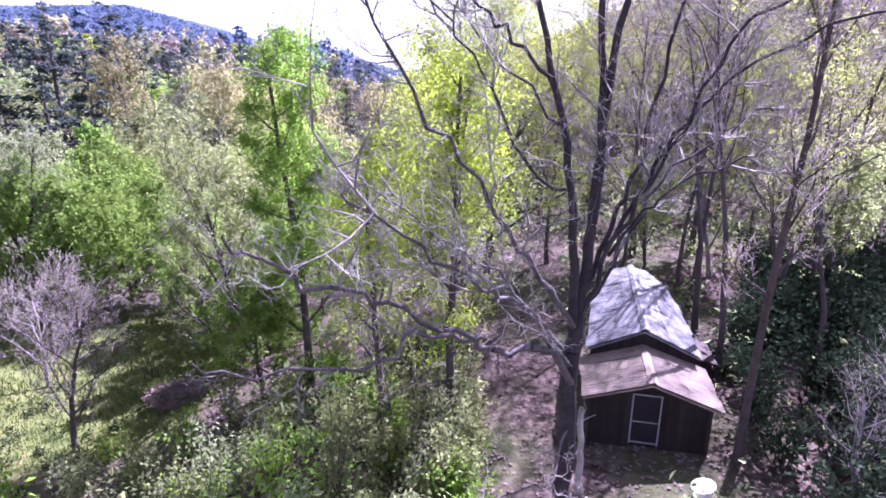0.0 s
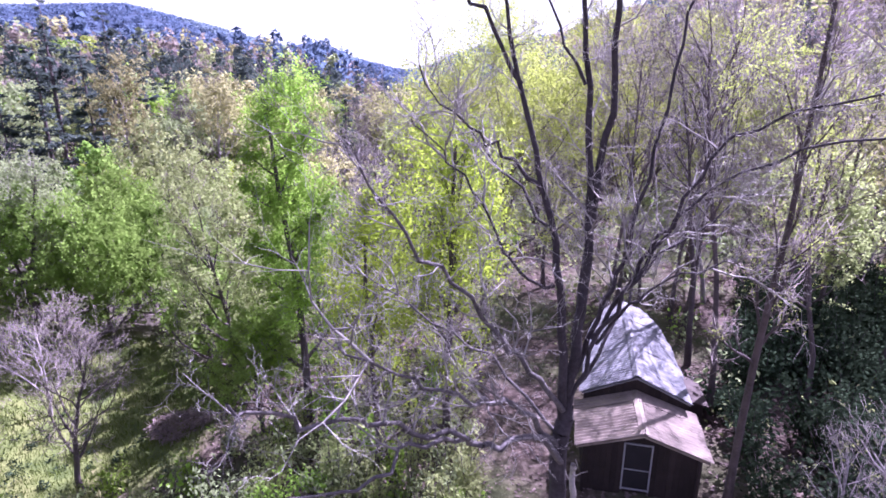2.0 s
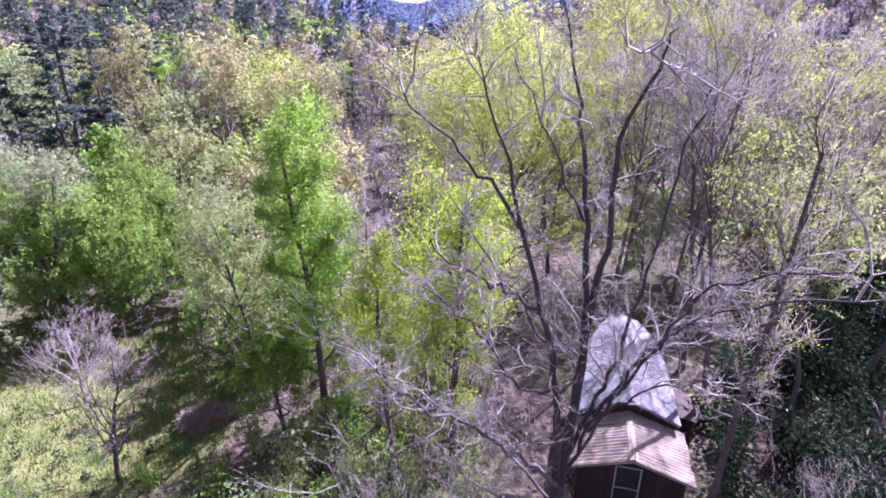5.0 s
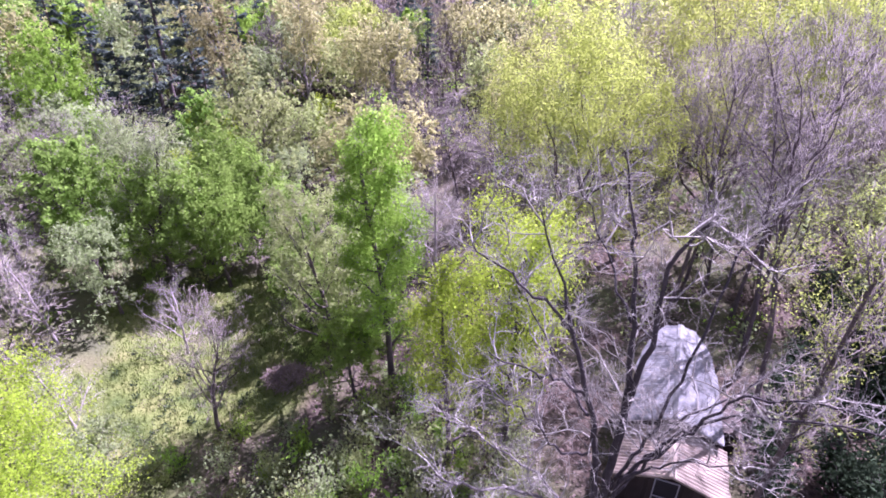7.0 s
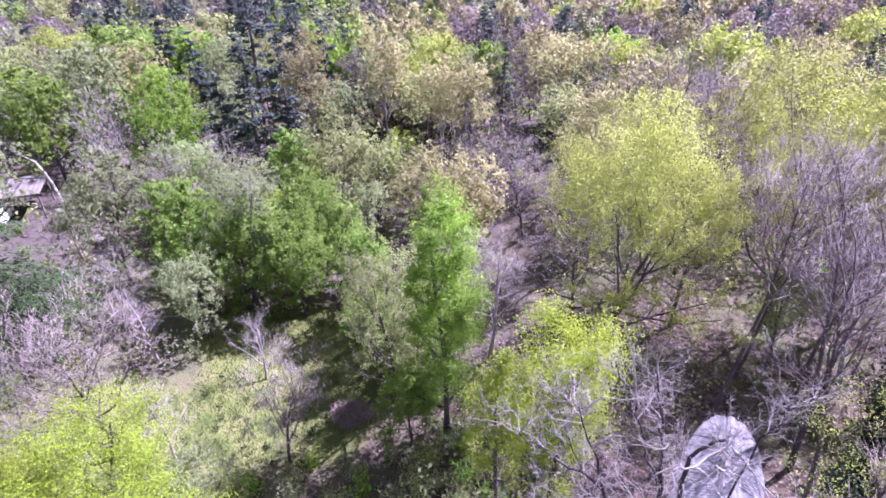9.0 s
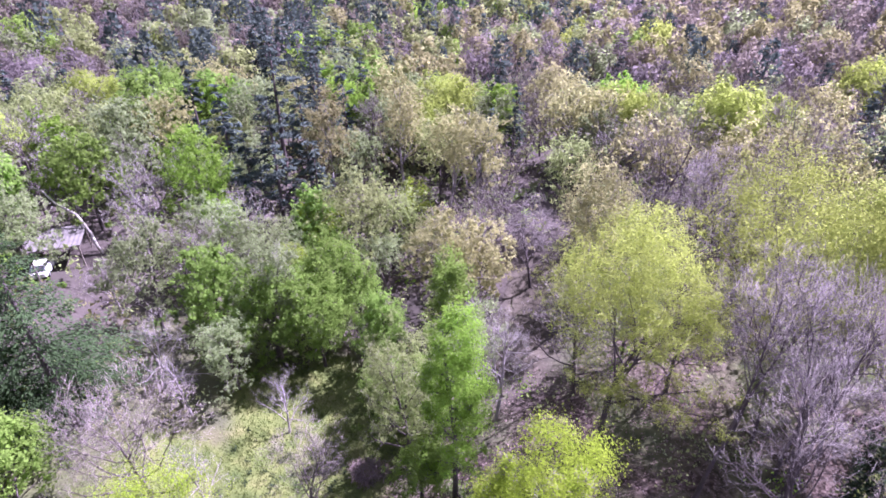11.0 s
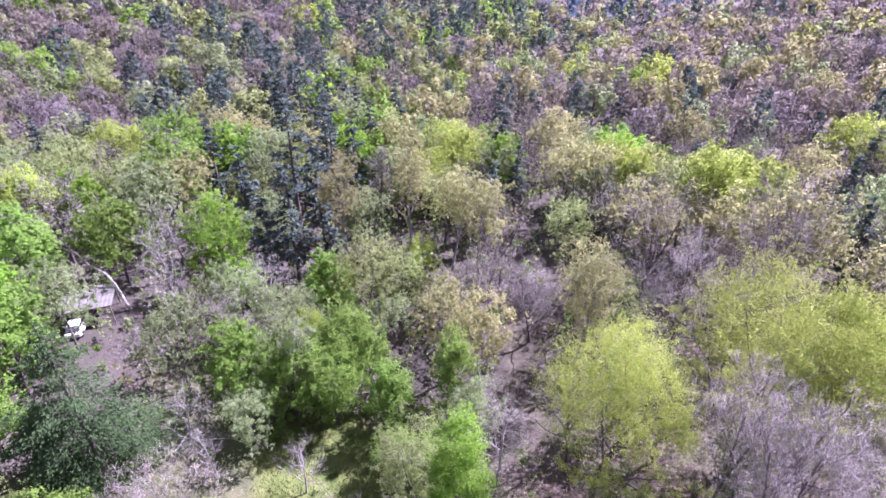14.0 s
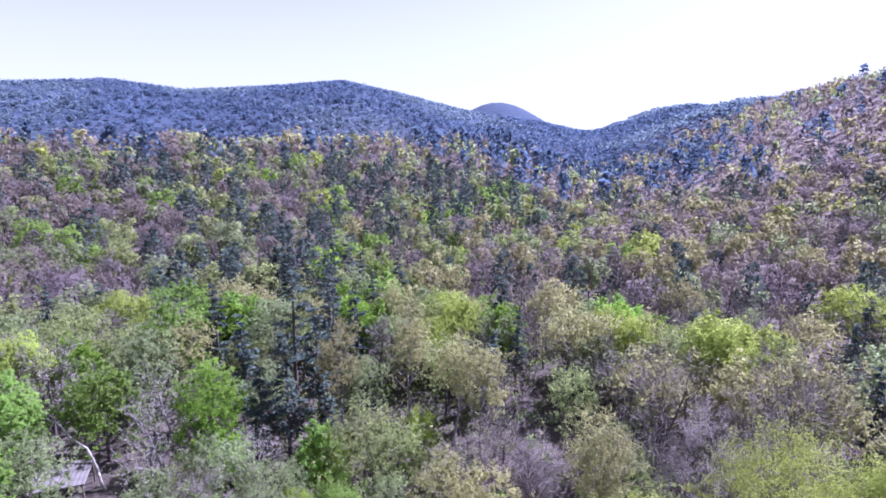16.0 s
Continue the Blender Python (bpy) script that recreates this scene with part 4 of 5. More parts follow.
def far_wood(name, spots, rng, level, label, scale=1.0):
    """Many small trees joined into one piece of wood."""
    sets = {}
    for x, y in spots:
        kind = wood_kind(rng, x, y)
        sets.setdefault((kind, int(rng.integers(4))), []).append((x, y))
    V, T, M, base = [], [], [], 0
    for (kind, variant), at in sets.items():
        at = np.array(at)
        n = len(at)
        s = rng.uniform(0.6, 1.3, n) * scale
        a = rng.uniform(0, 6.283, n)
        z = terrain(at[:, 0], at[:, 1])
        for v, t, key in low_tree(kind, 900 + variant * 17 + len(kind), level):
            vx = (v[None, :, 0] * np.cos(a)[:, None] - v[None, :, 1] * np.sin(a)[:, None]) * s[:, None] + at[:, 0:1]
            vy = (v[None, :, 0] * np.sin(a)[:, None] + v[None, :, 1] * np.cos(a)[:, None]) * s[:, None] + at[:, 1:2]
            vz = v[None, :, 2] * s[:, None] + z[:, None]
            V.append(np.stack([vx, vy, vz], -1).reshape(-1, 3))
            T.append((t[None] + (np.arange(n) * len(v))[:, None, None]).reshape(-1, 3) + base)
            M.append(np.full(n * len(t), FAR_KEYS.index(key)))
            base += n * len(v)
    ob = mesh_object(name, np.concatenate(V), np.concatenate(T), FAR_MATS, index=np.concatenate(M), flat=True)
    return tagged(ob, label, "forest", kind="stuff")


far_wood("valley_forest", scatter(rng, 7.4, 118, 205, -62, 42), rng, 0, "mixed spring forest of bare, budding and pine trees")
far_wood("upper_valley_forest", scatter(rng, 7.8, 205, 330, -62, 42), rng, 1, "mixed spring forest of bare, budding and pine trees")
far_wood("hillside_forest", [p for p in scatter(rng, 13.4, 330, 900, -58, 38) if math.atan2(*p) < 0.5 or math.hypot(*p) < 560], rng, 2, "distant mixed forest covering low hills", 1.3)
far_wood("forest_behind", [p for p in scatter(rng, 11, 40, 130, -180, 180) if not -88 < math.degrees(math.atan2(*p)) < 52 and (math.hypot(*p) > 80 or not -120 < math.degrees(math.atan2(*p)) < 75)], rng, 2, "woodland closing the hollow on the far side")


def mountain_forest():
    rng = np.random.default_rng(8)
    V, T, M, base = [], [], [], 0
    n = 12000
    az = rng.uniform(-66, 26, n)
    r = np.sqrt(rng.uniform(860 ** 2, 2050 ** 2, n))
    x, y = r * np.sin(np.radians(az)), r * np.cos(np.radians(az))
    z = terrain(x, y)
    m = 15
    size = rng.uniform(0.75, 1.3, n)
    c = np.stack([x, y, z], 1)[:, None] + rng.normal(size=(n, m, 3)) * np.array([3.3, 3.3, 1.9]) * size[:, None, None] + np.array([0, 0, 6.0])
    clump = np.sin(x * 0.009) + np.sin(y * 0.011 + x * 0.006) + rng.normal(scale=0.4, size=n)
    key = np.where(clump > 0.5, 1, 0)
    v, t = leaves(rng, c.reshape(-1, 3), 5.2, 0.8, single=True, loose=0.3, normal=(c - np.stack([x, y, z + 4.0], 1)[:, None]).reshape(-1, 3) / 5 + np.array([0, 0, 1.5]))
    # both mountain leaf colours are tinted blue to stand in for haze
    ob = mesh_object("mountain_forest", v, t, [LEAF["far_pine"], LEAF["hazed_bud"]], index=np.repeat(key, m), flat=True)
    tagged(ob, "distant pine and hardwood forest on mountain slopes, haze blue painted into its leaves", "forest", kind="stuff")


mountain_forest()


# ---- undergrowth ----
def shrub(kind, x, y, h, r, seed):
    rng = np.random.default_rng(seed)
    ob = thing("shrub", pose(x, y, float(terrain(x, y))), {"laurel": "dark evergreen shrub with glossy leaves", "lime": "low shrub in bright new leaf"}.get(kind, "sparse pale green sapling shrub"), "shrub", "undergrowth shrubs")
    n = 9
    t = rng.uniform(0, 6.28, n)
    q = np.stack([np.cos(t) * r * rng.uniform(0.3, 0.9, n), np.sin(t) * r * rng.uniform(0.3, 0.9, n), h * rng.uniform(0.6, 1, n)], 1)
    p = q * np.array([0.05, 0.05, 0]) - np.array([0, 0, 0.2])
    mesh_object("stem", *tubes(p, q, np.full(n, 0.03), np.full(n, 0.008), 4), BARK, ob)
    m = 500 if kind == "laurel" else 420
    ids = rng.integers(0, n, m)
    c = p[ids] + (q[ids] - p[ids]) * rng.uniform(0.25, 1.05, m)[:, None] + rng.normal(scale=0.22 * r, size=(m, 3)) * np.array([1, 1, 0.6])
    c = c[c[:, 2] > 0.05]
    mesh_object("foliage", *leaves(rng, c, 0.25 if kind == "laurel" else 0.17, 0.6, single=kind != "laurel"), LEAF[kind], ob, flat=True)
    return ob


def under_trees(x, y):
    """The shaded bare earth under the tall leafy trees by the clearing."""
    return ((x + 13.5) / 4.0) ** 2 + ((y - 25.5) / 3.6) ** 2 < 1


rng = np.random.default_rng(21)
for i in range(300):
    x, y = rng.uniform(10.2, 34), rng.uniform(11, 38)
    if x > 10.6 + 0.22 * (y - 16.5) + 0.9 and (0.5 if y < 27 else 0.62) < x / y < 1.25:
        shrub("laurel", x, y, rng.uniform(1.8, 3.8), rng.uniform(1.1, 1.9), 300 + i)
for i in range(140):
    x, y = rng.uniform(-21, 1), 8 + 19 * rng.uniform() ** 1.5
    if clearing(x, y) < 0.5 and math.hypot(x, y) > 11 and not under_trees(x, y):
        shrub(["olive", "pale", "olive", "lime"][i % 4], x, y, rng.uniform(1.2, 3.6), rng.uniform(0.7, 1.4), 400 + i)


for i in range(70):
    x, y = rng.uniform(-9, 1.5), rng.uniform(9.5, 21)
    if math.hypot(x, y) > 10.5:
        shrub(["olive", "pale", "lime", "olive"][i % 4], x, y, rng.uniform(0.8, 2.4), rng.uniform(0.6, 1.2), 600 + i)


def underwood():
    """Saplings and bushes between the trunks."""
    rng = np.random.default_rng(77)
    keys = ["olive", "pale", "green", "lime", "cream"]
    C, K = [], []
    for x, y in scatter(rng, 3.2, 12, 118, -80, 44):
        r = math.hypot(x, y)
        if clearing(x, y) > 0.3 or track(x, y) > 0.2 or under_trees(x, y) or (2 < x < 13 and 13 < y < 29) or math.hypot(x + 60, y - 37) < 4.2:
            continue
        if (r < 26 or (x > 0 and y < 40)) and rng.uniform() < (0.35 if x > 1 else 0.08):
            continue
        if x < -8 and r > 34 and rng.uniform() < 0.12:
            continue
        h, w = rng.uniform(1.0, 4.6), rng.uniform(0.7, 1.7)
        n = int(34 * (1.7 if r < 50 else 1))
        c = rng.normal(size=(n, 3)) * np.array([w * 0.5, w * 0.5, h * 0.27]) + np.array([x, y, float(terrain(x, y)) + h * 0.52])
        C.append(np.concatenate([c, np.full((n, 1), 0.30 if r < 50 else 0.55)], 1))
        K.append(np.full(n, int(rng.choice(5, p=[0.36, 0.32, 0.12, 0.1, 0.1]))))
    C, K = np.concatenate(C), np.concatenate(K)
    v, t = leaves(rng, C[:, :3], C[:, 3:] * rng.uniform(0.7, 1.2, (len(C), 1)), 0.6)
    ob = mesh_object("underwood", v, t, [LEAF[k] for k in keys], index=np.repeat(K, 2), flat=True)
    tagged(ob, "thin green bushes and saplings between the trunks", "undergrowth", kind="stuff")


underwood()


def grass():
    rng = np.random.default_rng(3)
    x, y = rng.uniform(-38, -8, 40000), rng.uniform(10, 42, 40000)
    k = clearing(x, y) > rng.uniform(0.15, 1, len(x))
    x, y = x[k], y[k]
    n = len(x)
    p = np.stack([x, y, terrain(x, y)], 1)
    d = rng.normal(scale=0.35, size=(n, 3)) + np.array([0, 0, 1])
    v, t = spikes(p - np.array([0, 0, 0.03]), p + d * rng.uniform(0.10, 0.32, n)[:, None], np.full(n, 0.03))
    ob = mesh_object("grass", v, t, LEAF["grass"], flat=True)
    tagged(ob, "short sunlit spring grass in the clearing", "grass", kind="stuff")


def tussocks():
    """Dark tufts scattered over the short grass."""
    rng = np.random.default_rng(31)
    C = []
    for _ in range(46):
        x, y = rng.normal(-21.5, 3.2), rng.normal(23.0, 2.6)
        n = 26
        C.append(np.stack([rng.normal(x, 0.16, n), rng.normal(y, 0.16, n), float(terrain(x, y)) + rng.uniform(0.02, 0.34, n)], 1))
    v, t = leaves(rng, np.concatenate(C), 0.2, 0.4, 0.2)
    ob = mesh_object("tussocks", v, t, LEAF["laurel"], flat=True)
    tagged(ob, "small dark green tufts in the short grass", "tufts", kind="stuff")


tussocks()
LEAF["grass"] = leaf_material("grass_blade", (0.125, 0.165, 0.042), 0.3, 0.4, 0.45)
grass()


def litter():
    rng = np.random.default_rng(4)
    n = 15000
    x, y = rng.uniform(-18, 26, n), rng.uniform(8, 42, n)
    k = (clearing(x, y) < 0.3)
    x, y = x[k], y[k]
    c = np.stack([x, y, terrain(x, y) + 0.03], 1)
    v, t = leaves(rng, c, 0.17, 0.7, 6.0, np.concatenate([rng.normal(size=(len(c), 2)), np.zeros((len(c), 1))], 1) * 2)
    ob = mesh_object("leaf_litter", v, t, solid_material("dry_leaf", (0.17, 0.128, 0.115), 0.9, scale=0.7, amount=0.3, fine=9, fine_amount=0.3), flat=True)
    tagged(ob, "dry brown fallen leaves on the forest floor", "leaves", kind="stuff")


litter()


# ---- the shed ----
def box(bm, x0, x1, y0, y1, z0, z1):
    vs = [bm.verts.new((x, y, z)) for z in (z0, z1) for y in (y0, y1) for x in (x0, x1)]
    for f in ((0, 2, 3, 1), (4, 5, 7, 6), (0, 1, 5, 4), (2, 6, 7, 3), (0, 4, 6, 2), (1, 3, 7, 5)):
        bm.faces.new([vs[i] for i in f])
    return vs


def shed():
    ob = thing("shed", pose(7.24, 16.45, 0.05, 0, 0, -12.9), "old board shed with pale corrugated metal roof and lower porch roof", "shed")
    tin = solid_material("weathered_tin", (0.178, 0.181, 0.196), 0.65, 0.1, scale=1.3, amount=0.6, fine=6, fine_amount=0.3, object_amount=0.08)
    tan = solid_material("tan_tin", (0.245, 0.200, 0.165), 0.65, 0.1, scale=1.1, amount=0.4, fine=6, fine_amount=0.2, object_amount=0.06)
    board = solid_material("dark_board", (0.024, 0.017, 0.016), 0.9, scale=1.5, amount=0.3, fine=20, fine_amount=0.3, object_amount=0.25)
    white = solid_material("white_paint", (0.25, 0.245, 0.26), 0.6, scale=3, amount=0.1, fine=20, fine_amount=0.08)
    mesh_wire = solid_material("door_screen", (0.016, 0.014, 0.017), 0.8)
    rust = solid_material("rusty_sheet", (0.055, 0.040, 0.036), 0.8, 0.0, scale=2, amount=0.4, fine=9, fine_amount=0.3)
    X0, HALF = 0.2, 2.05

    def wall(name, a, b, z0, top, n):
        """A board wall from a to b, each board a piece of its own."""
        w = part(name, bmesh.new(), board, ob)
        a, b = np.array(a), np.array(b)
        d = (b - a) / n
        ln = np.linalg.norm(d)
        ang = math.degrees(math.atan2(d[1], d[0]))
        bm = bmesh.new()
        box(bm, 0, np.linalg.norm(b - a), 0.03, 0.07, z0, min(top(a), top(b)))
        bm.to_mesh(w.data)
        bm.free()
        w.matrix_basis = pose(a[0], a[1], 0, 0, 0, ang)
        for i in range(n):
            bm = bmesh.new()
            m = a + d * (i + 0.5)
            lift = random.uniform(-0.02, 0.02)
            vs = box(bm, i * ln + 0.004, (i + 1) * ln - 0.004, -0.012 + lift * 0.2, 0.018, z0 + lift, top(m))
            vs[4].co.z = vs[6].co.z = top(a + d * i)
            vs[5].co.z = vs[7].co.z = top(a + d * (i + 1))
            part("board", bm, board, w)

    def porch_gable(m):
        return 2.52 - 0.83 * abs(m[0] - X0) / 2.44

    def main_gable(m):
        return 3.40 - 0.95 * abs(m[0] - X0) / 2.3

    wall("front_wall", (X0 - HALF, 0.55), (X0 - 0.62, 0.55), -0.3, porch_gable, 7)
    wall("front_wall", (X0 + 0.42, 0.55), (X0 + HALF, 0.55), -0.3, porch_gable, 8)
    wall("side_wall", (X0 - HALF, 3.15), (X0 - HALF, 0.55), -0.3, lambda m: 1.80, 11)
    wall("side_wall", (X0 + HALF, 0.55), (X0 + HALF, 3.15), -0.3, lambda m: 1.80, 11)
    wall("gable_wall", (X0 - HALF, 3.2), (X0 + HALF, 3.2), 1.7, main_gable, 16)
    # the main room narrows towards its far end
    wall("side_wall", (X0 - 1.55, 6.5), (X0 - HALF, 3.2), -0.3, lambda m: 2.55, 14)
    wall("side_wall", (X0 + HALF, 3.2), (X0 + 1.55, 6.5), -0.3, lambda m: 2.55, 14)
    wall("back_wall", (X0 - 0.30, 8.9), (X0 - 1.55, 6.5), -0.3, lambda m: 2.9, 11)
    wall("back_wall", (X0 + 1.55, 6.5), (X0 + 0.30, 8.9), -0.3, lambda m: 2.9, 11)
    wall("back_wall", (X0 + 0.30, 8.9), (X0 - 0.30, 8.9), -0.3, lambda m: 3.6, 3)
    bm = bmesh.new()
    box(bm, X0 - 1.5, X0 + 1.5, 0.65, 6.4, -0.2, 0.06)
    part("floor", bm, board, ob)
    bm = bmesh.new()
    box(bm, X0 - 0.62, X0 + 0.42, 0.56, 0.62, 2.08, 2.3)
    part("door_head", bm, board, ob)
    door = part("screen_door", bmesh.new(), mesh_wire, ob, "screen door with white frame")
    bm = bmesh.new()
    box(bm, X0 - 0.56, X0 + 0.36, 0.55, 0.57, 0.06, 2.02)
    bm.to_mesh(door.data)
    bm.free()
    for x0, x1, z0, z1 in ((-0.62, -0.565, 0.0, 2.08), (0.365, 0.42, 0.0, 2.08), (-0.565, 0.365, 2.03, 2.08), (-0.565, 0.365, 0.92, 0.955), (-0.565, 0.365, 0.04, 0.09)):
        bm = bmesh.new()
        box(bm, X0 + x0, X0 + x1, 0.50, 0.545, z0, z1)
        part("door_frame", bm, white, door, "white painted frame")

    def roof(y0, y1, shape, n, metal, name, waves, fold):
        """Corrugated sheets on both slopes, their folds running along shape(y): half width, ridge height, eave height."""
        top = part(name, bmesh.new(), metal, ob)
        step = (y1 - y0) / n
        bends = 4
        for sgn in (-1, 1):
            for i in range(n):
                bm = bmesh.new()
                rows = []
                steps = waves * 2
                tilt, slip = random.uniform(0.0, 0.02), random.uniform(-0.03, 0.05)
                for k in range(steps + 1):
                    y = y0 + step * (i + k / steps) + (0.012 if k == steps else 0)
                    half, ridge, eave = shape(y)
                    half += slip
                    lift = fold * (k % 2) + tilt * k / steps
                    rows.append([bm.verts.new((X0 + sgn * half * f, y, ridge + (eave - ridge) * f + lift - 0.03 * math.sin(f * 3.14) * (i % 3))) for f in np.linspace(0, 1, bends)])
                for a, b in zip(rows, rows[1:]):
                    for j in range(bends - 1):
                        bm.faces.new([a[j], b[j], b[j + 1], a[j + 1]] if sgn < 0 else [a[j], a[j + 1], b[j + 1], b[j]])
                part("roof_sheet", bm, metal, top)
        # the boarding under the sheets
        bm = bmesh.new()
        for sgn in (-1, 1):
            loops = []
            for y in np.linspace(y0 + 0.05, y1 - 0.05, 9):
                half, ridge, eave = shape(y)
                ring = [(0, ridge - 0.10), (0.97 * half * sgn, eave + (ridge - eave) * 0.03 - 0.10), (0.97 * half * sgn, eave + (ridge - eave) * 0.03 - 0.17), (0, ridge - 0.17)]
                loops.append([bm.verts.new((X0 + x, y, z)) for x, z in ring])
            for a, b in zip(loops, loops[1:]):
                for k in range(4):
                    bm.faces.new([a[k], a[(k + 1) % 4], b[(k + 1) % 4], b[k]])
            bm.faces.new(loops[0]), bm.faces.new(loops[-1][::-1])
        bmesh.ops.recalc_face_normals(bm, faces=bm.faces)
        bm.to_mesh(top.data)
        bm.free()
        bm = bmesh.new()
        line = []
        for y in np.linspace(y0 - 0.01, y1 + 0.01, 8):
            half, ridge, eave = shape(min(max(y, y0), y1))
            line.append([bm.verts.new((X0 + dx, y, ridge + 0.06 - abs(dx) * (ridge - eave) / half)) for dx in (-0.16, 0, 0.16)])
        for a, b in zip(line, line[1:]):
            for k in range(2):
                bm.faces.new([a[k], a[k + 1], b[k + 1], b[k]])
        part("ridge_cap", bm, metal, top)

    def porch_shape(y):
        f = (y - 0.3) / 3.0
        return 2.44, 2.66 + 0.12 * f, 1.84 + 0.12 * f

    def main_shape(y):
        """Full width over the front, drawn in towards a rounded far end that stands higher."""
        f = min(max((y - 3.0) / 6.4, 0), 1)
        half = float(np.interp(f, [0, 0.3, 0.55, 0.7, 0.82, 0.92, 1.0], [2.22, 2.10, 1.95, 1.78, 1.52, 1.16, 0.72]))
        ridge = 3.54 + 0.70 * f
        return half, ridge, ridge - half * float(np.interp(f, [0, 0.5, 1], [0.45, 0.42, 0.30]))

    roof(0.3, 3.25, porch_shape, 4, tan, "porch_roof", 4, 0.05)
    roof(3.0, 9.4, main_shape, 8, tin, "main_roof", 5, 0.018)
    # a low dark lean-to against the far flank
    bm = bmesh.new()
    vs = box(bm, X0 + 2.1, X0 + 3.2, 5.0, 7.4, -0.3, 1.6)
    for k in (5, 7):
        vs[k].co.z = 1.35
    part("lean_to", bm, board, ob, "dark weathered board lean-to")
    bm = bmesh.new()
    vs = box(bm, X0 + 2.05, X0 + 3.4, 4.9, 7.5, 1.63, 1.69)
    for k in (1, 3, 5, 7):
        vs[k].co.z -= 0.29
    part("lean_to_roof", bm, rust, ob, "rust-brown sheet roof")
    for x in (-HALF, HALF):
        bm = bmesh.new()
        box(bm, X0 + x - 0.06, X0 + x + 0.06, 0.40, 0.52, -0.3, 1.86)
        part("porch_post", bm, board, ob)


shed()


def lying_tub():
    ob = thing("plastic_tub", pose(8.45, 14.3, float(terrain(8.45, 14.3)) + 0.0, 0, 0, 30), "white plastic tub standing on the ground by the shed", "tub")
    white = solid_material("white_plastic", (0.82, 0.82, 0.80), 0.4, scale=3, amount=0.06, fine=15, fine_amount=0.05)
    bm = bmesh.new()
    rings = [(0.24, 0.0), (0.30, 0.38), (0.33, 0.40), (0.33, 0.43), (0.29, 0.43), (0.27, 0.30), (0.22, 0.04)]
    loops = []
    for r, z in rings:
        loops.append([bm.verts.new((math.cos(k / 20 * 6.2832) * r * 1.4, math.sin(k / 20 * 6.2832) * r, z)) for k in range(20)])
    for a, b in zip(loops, loops[1:]):
        for k in range(20):
            bm.faces.new([a[k], a[(k + 1) % 20], b[(k + 1) % 20], b[k]])
    bm.faces.new(loops[0][::-1]), bm.faces.new(loops[-1])
    part("tub", bm, white, ob)


lying_tub()


def dead_pole(name, p, q, r0, r1, label, category, seed, bends=()):
    """A crooked bleached stem from p to q, with stubs."""
    rng = np.random.default_rng(seed)
    p, q = np.array(p, float), np.array(q, float)
    n = 9
    way = np.array([p, *bends, q], float)
    line = np.stack([np.interp(np.linspace(0, 1, n + 1), np.linspace(0, 1, len(way)), way[:, k]) for k in range(3)], 1)
    line[1:-1] += rng.normal(scale=0.012 * np.linalg.norm(q - p), size=(n - 1, 3))
    rad = r0 + (r1 - r0) * np.linspace(0, 1, n + 1)
    pieces = [tubes(line[:-1] - p, line[1:] - p, rad[:-1], rad[1:], 8)]
    k = rng.integers(2, n, 6)
    for i in k[:4]:
        d = (q - p) / np.linalg.norm(q - p) * 0.6 + rng.normal(scale=0.5, size=3)
        at, ln, r = line[i] - p, 0.05 * np.linalg.norm(q - p) + 0.06, rad[i] * 0.3
        for _ in range(4):
            to = at + d / np.linalg.norm(d) * ln
            pieces.append(tubes([at], [to], [r], [r * 0.72], 6))
            at, r, d = to, r * 0.72, d + rng.normal(scale=0.35, size=3)
    ob = mesh_object(name, *joined(pieces), DEAD_WOOD)
    ob.matrix_basis = pose(*p)
    return tagged(ob, label, category)


def brush_pile(x, y):
    """A heap of cut brush and dry leaves on bare earth."""
    rng = np.random.default_rng(61)
    ob = thing("brush_pile", pose(x, y, float(terrain(x, y))), "low heap of dry pinkish brushwood on bare earth", "brush pile")
    n = 420
    t, d = rng.uniform(0, 6.283, n), 1.5 * np.sqrt(rng.uniform(0, 1, n))
    c = np.stack([np.cos(t) * d * 1.2, np.sin(t) * d * 0.85, 0.75 * np.maximum(0, 1 - (d / 1.6) ** 2) * rng.uniform(0.2, 1, n)], 1)
    v = rng.normal(size=(n, 3)) * np.array([1, 1, 0.22])
    v *= (rng.uniform(0.25, 0.8, n) / np.linalg.norm(v, axis=1))[:, None]
    mesh_object("brushwood", *tubes(c - v, c + v, rng.uniform(0.012, 0.035, n), rng.uniform(0.006, 0.02, n), 4), solid_material("dry_brush", (0.21, 0.165, 0.150), 0.9, scale=1.2, amount=0.35, fine=10, fine_amount=0.3), ob)
    k = rng.integers(0, n, 900)
    mesh_object("dry_leaves", *leaves(rng, c[k] + rng.normal(scale=0.15, size=(900, 3)) * np.array([1, 1, 0.4]), 0.14, 0.7, 2.0), solid_material("heaped_leaf", (0.17, 0.128, 0.115), 0.9, scale=1.5, amount=0.3), ob, flat=True)


brush_pile(-15.0, 26.8)

z = float(terrain(4.55, 14.6))
dead_pole("dead_trunk", (4.55, 14.6, z - 0.3), (4.4, 14.7, z + 3.2), 0.13, 0.09, "bleached broken dead trunk standing by the shed", "dead tree", 1)
dead_pole("fallen_log", (4.6, 14.2, z + 0.12), (7.0, 12.8, z + 0.3), 0.12, 0.09, "pale fallen log lying before the shed", "log", 2)
z = float(terrain(-57.6, 41.6))
dead_pole("dead_trunk", (-57.6, 41.6, z - 0.3), (-69.0, 41.6, 10.4), 0.20, 0.07, "white leaning dead trunk among the trees", "dead tree", 3, [(-58.6, 41.6, 6.0), (-64.1, 41.6, 9.6)])


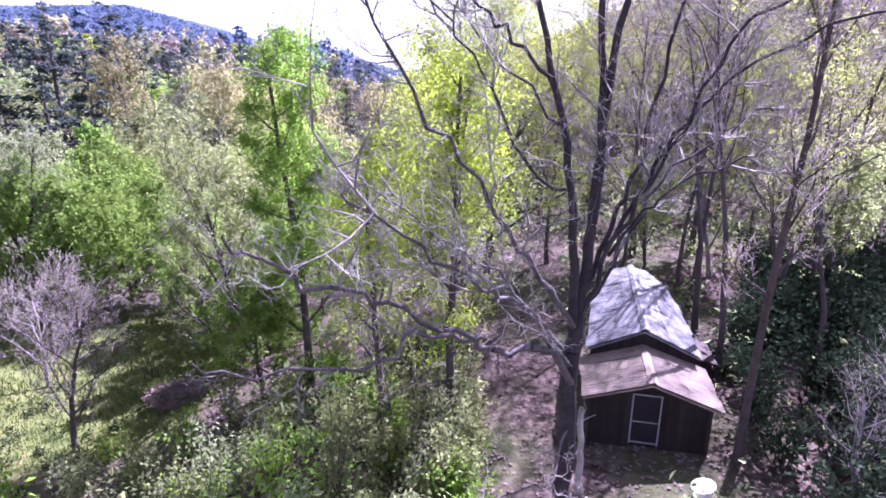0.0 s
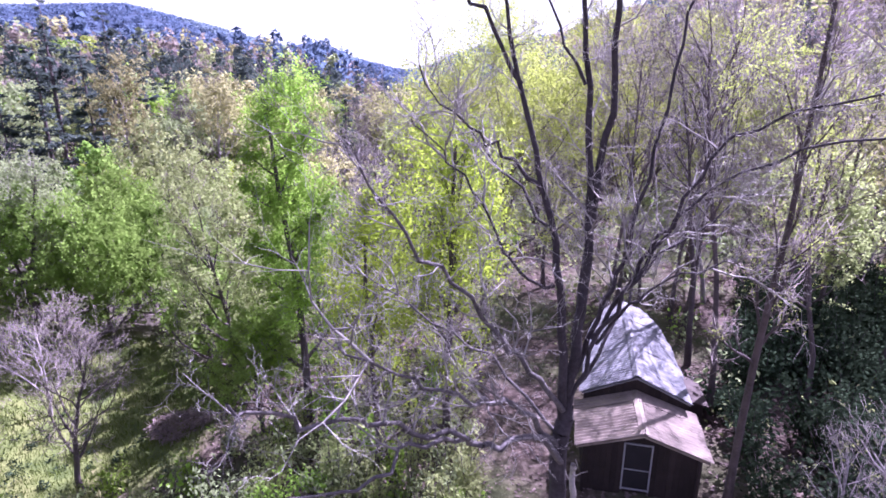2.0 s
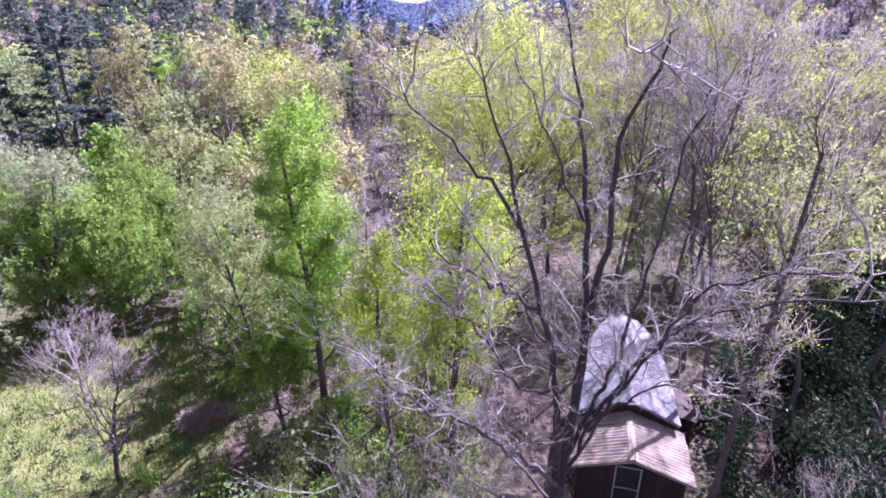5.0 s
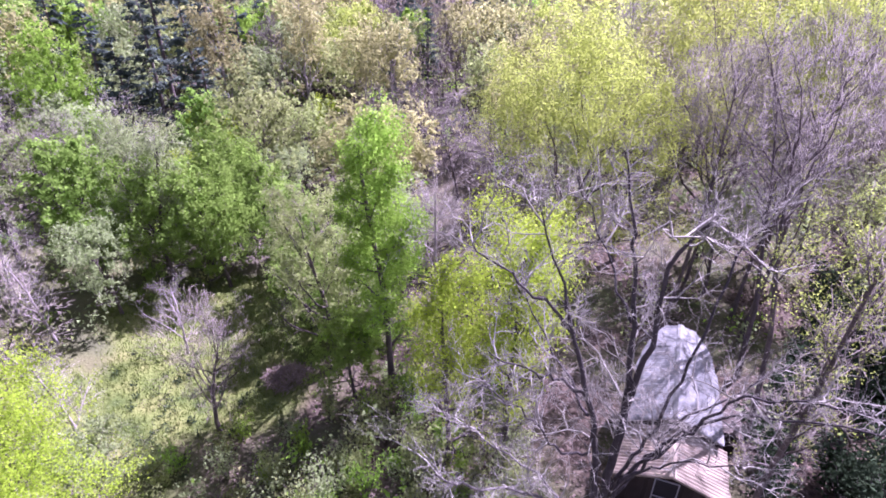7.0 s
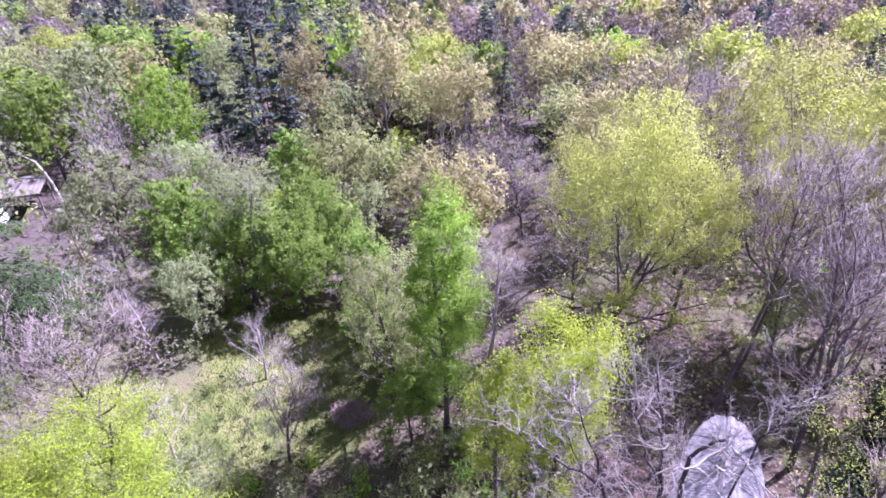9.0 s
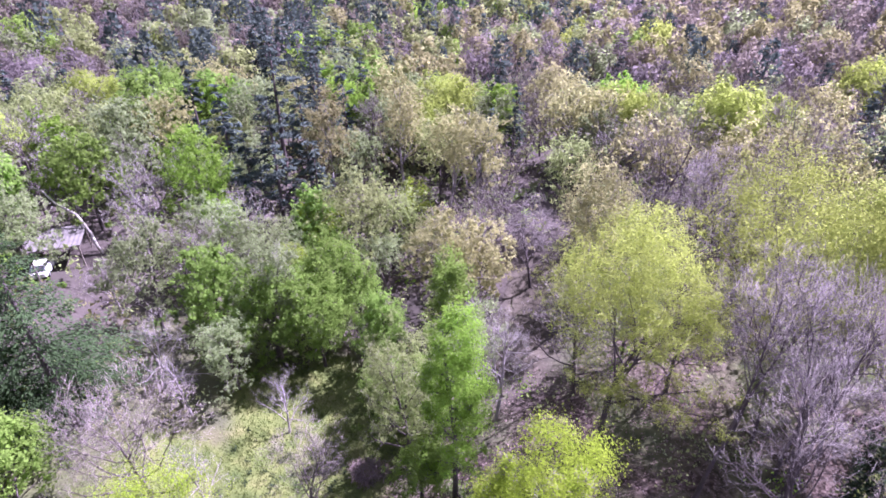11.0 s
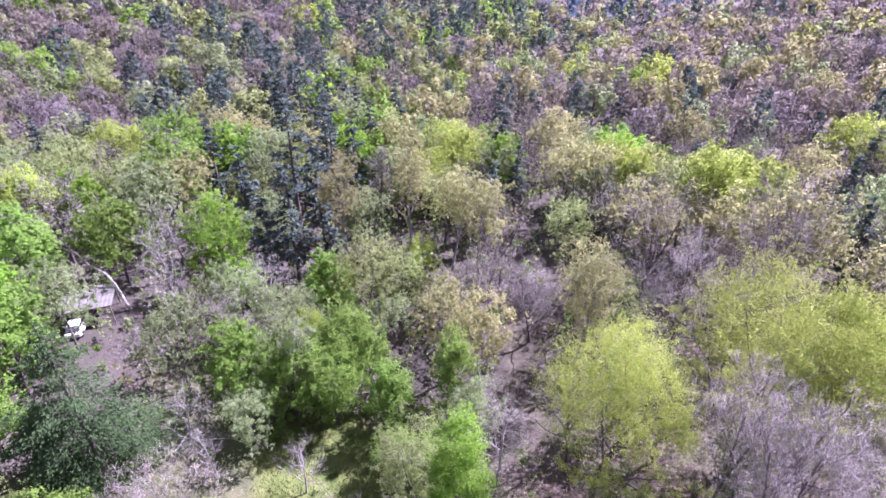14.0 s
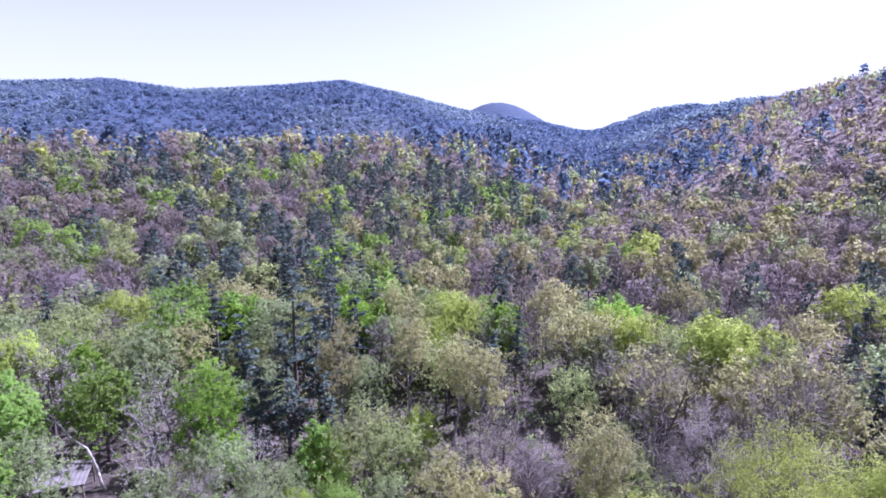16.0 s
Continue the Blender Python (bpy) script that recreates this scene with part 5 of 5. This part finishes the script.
# ---- carport and car ----
def carport():
    x, y = -60.5, 38.6
    ob = thing("carport", pose(x, y, float(terrain(x, y)), 0, 0, 38), "open carport with low faded brown metal roof on posts", "carport")
    tin = solid_material("grey_roofing", (0.14, 0.13, 0.125), 0.85, 0.0, scale=1.2, amount=0.2, fine=8, fine_amount=0.15)
    wood = solid_material("grey_post", (0.2, 0.17, 0.15), 0.9)
    bm = bmesh.new()
    rows = []
    for s in range(25):
        lift = 0.03 * (s % 2)
        rows.append([bm.verts.new((-3.0 + 6.0 * s / 24, yy, zz + lift)) for yy, zz in ((-2.3, 2.5), (2.3, 3.1))])
    for a, b in zip(rows, rows[1:]):
        bm.faces.new([a[0], b[0], b[1], a[1]])
    part("roof", bm, tin, ob)
    for px in (-2.7, 2.7):
        for py, h in ((-2.1, 2.5), (2.1, 3.05)):
            bm = bmesh.new()
            box(bm, px - 0.07, px + 0.07, py - 0.07, py + 0.07, -0.5, h)
            part("post", bm, wood, ob)
    for py, h in ((-2.1, 2.4), (2.1, 2.95)):
        bm = bmesh.new()
        box(bm, -2.9, 2.9, py - 0.05, py + 0.05, h - 0.12, h + 0.02)
        part("beam", bm, wood, ob)


def car():
    x, y = -60.0, 35.8
    ob = thing("car", pose(x, y, float(terrain(x, y)) + 0.0, 0, 0, 38 + 180), "white parked car with dark windows beside the carport", "car")
    paint = solid_material("white_car_paint", (0.80, 0.80, 0.80), 0.25, scale=2, amount=0.03, fine=10, fine_amount=0.02, spec=0.5)
    glass = solid_material("dark_car_glass", (0.03, 0.035, 0.04), 0.08, spec=0.6)
    rubber = solid_material("tyre_rubber", (0.03, 0.03, 0.03), 0.9)
    steel = solid_material("wheel_rim", (0.5, 0.5, 0.52), 0.35, 0.8)
    lamp = solid_material("lamp_glass", (0.7, 0.7, 0.72), 0.1, spec=0.6)

    def loft(sections, mat, name):
        bm = bmesh.new()
        loops = [[bm.verts.new(v) for v in s] for s in sections]
        for a, b in zip(loops, loops[1:]):
            n = len(a)
            for k in range(n):
                bm.faces.new([a[k], a[(k + 1) % n], b[(k + 1) % n], b[k]])
        bm.faces.new(loops[0][::-1]), bm.faces.new(loops[-1])
        return part(name, bm, mat, ob)

    def section(yy, w, z0, z1):
        r = 0.1
        return [(-w, yy, z0 + r), (-w + r, yy, z0), (w - r, yy, z0), (w, yy, z0 + r), (w, yy, z1 - r), (w - r, yy, z1), (-w + r, yy, z1), (-w, yy, z1 - r)]

    loft([section(-2.2, 0.80, 0.35, 0.72), section(-2.05, 0.88, 0.25, 0.82), section(-0.9, 0.90, 0.22, 0.96), section(1.4, 0.90, 0.22, 0.98), section(2.1, 0.86, 0.28, 0.92), section(2.2, 0.78, 0.4, 0.8)], paint, "body")
    loft([section(-1.05, 0.80, 0.92, 1.14), section(-0.35, 0.72, 0.92, 1.44), section(1.2, 0.72, 0.92, 1.46), section(1.95, 0.78, 0.9, 1.12)], glass, "window_band")
    loft([section(-0.42, 0.68, 1.30, 1.50), section(0.4, 0.70, 1.30, 1.54), section(1.25, 0.68, 1.30, 1.50)], paint, "roof")
    for sx in (-0.62, 0.62):
        bm = bmesh.new()
        box(bm, sx - 0.16, sx + 0.16, -2.23, -2.12, 0.58, 0.70)
        part("headlight", bm, lamp, ob)
    for sx in (-1, 1):
        for yy in (-1.35, 1.35):
            bm = bmesh.new()
            bmesh.ops.create_cone(bm, cap_ends=True, segments=20, radius1=0.33, radius2=0.33, depth=0.22, matrix=pose(sx * 0.82, yy, 0.33, 0, 90, 0))
            wheel = part("wheel", bm, rubber, ob)
            bm = bmesh.new()
            bmesh.ops.create_cone(bm, cap_ends=True, segments=16, radius1=0.2, radius2=0.17, depth=0.03, matrix=pose(sx * 0.94, yy, 0.33, 0, 90 * sx, 0))
            part("rim", bm, steel, wheel)


carport()
car()
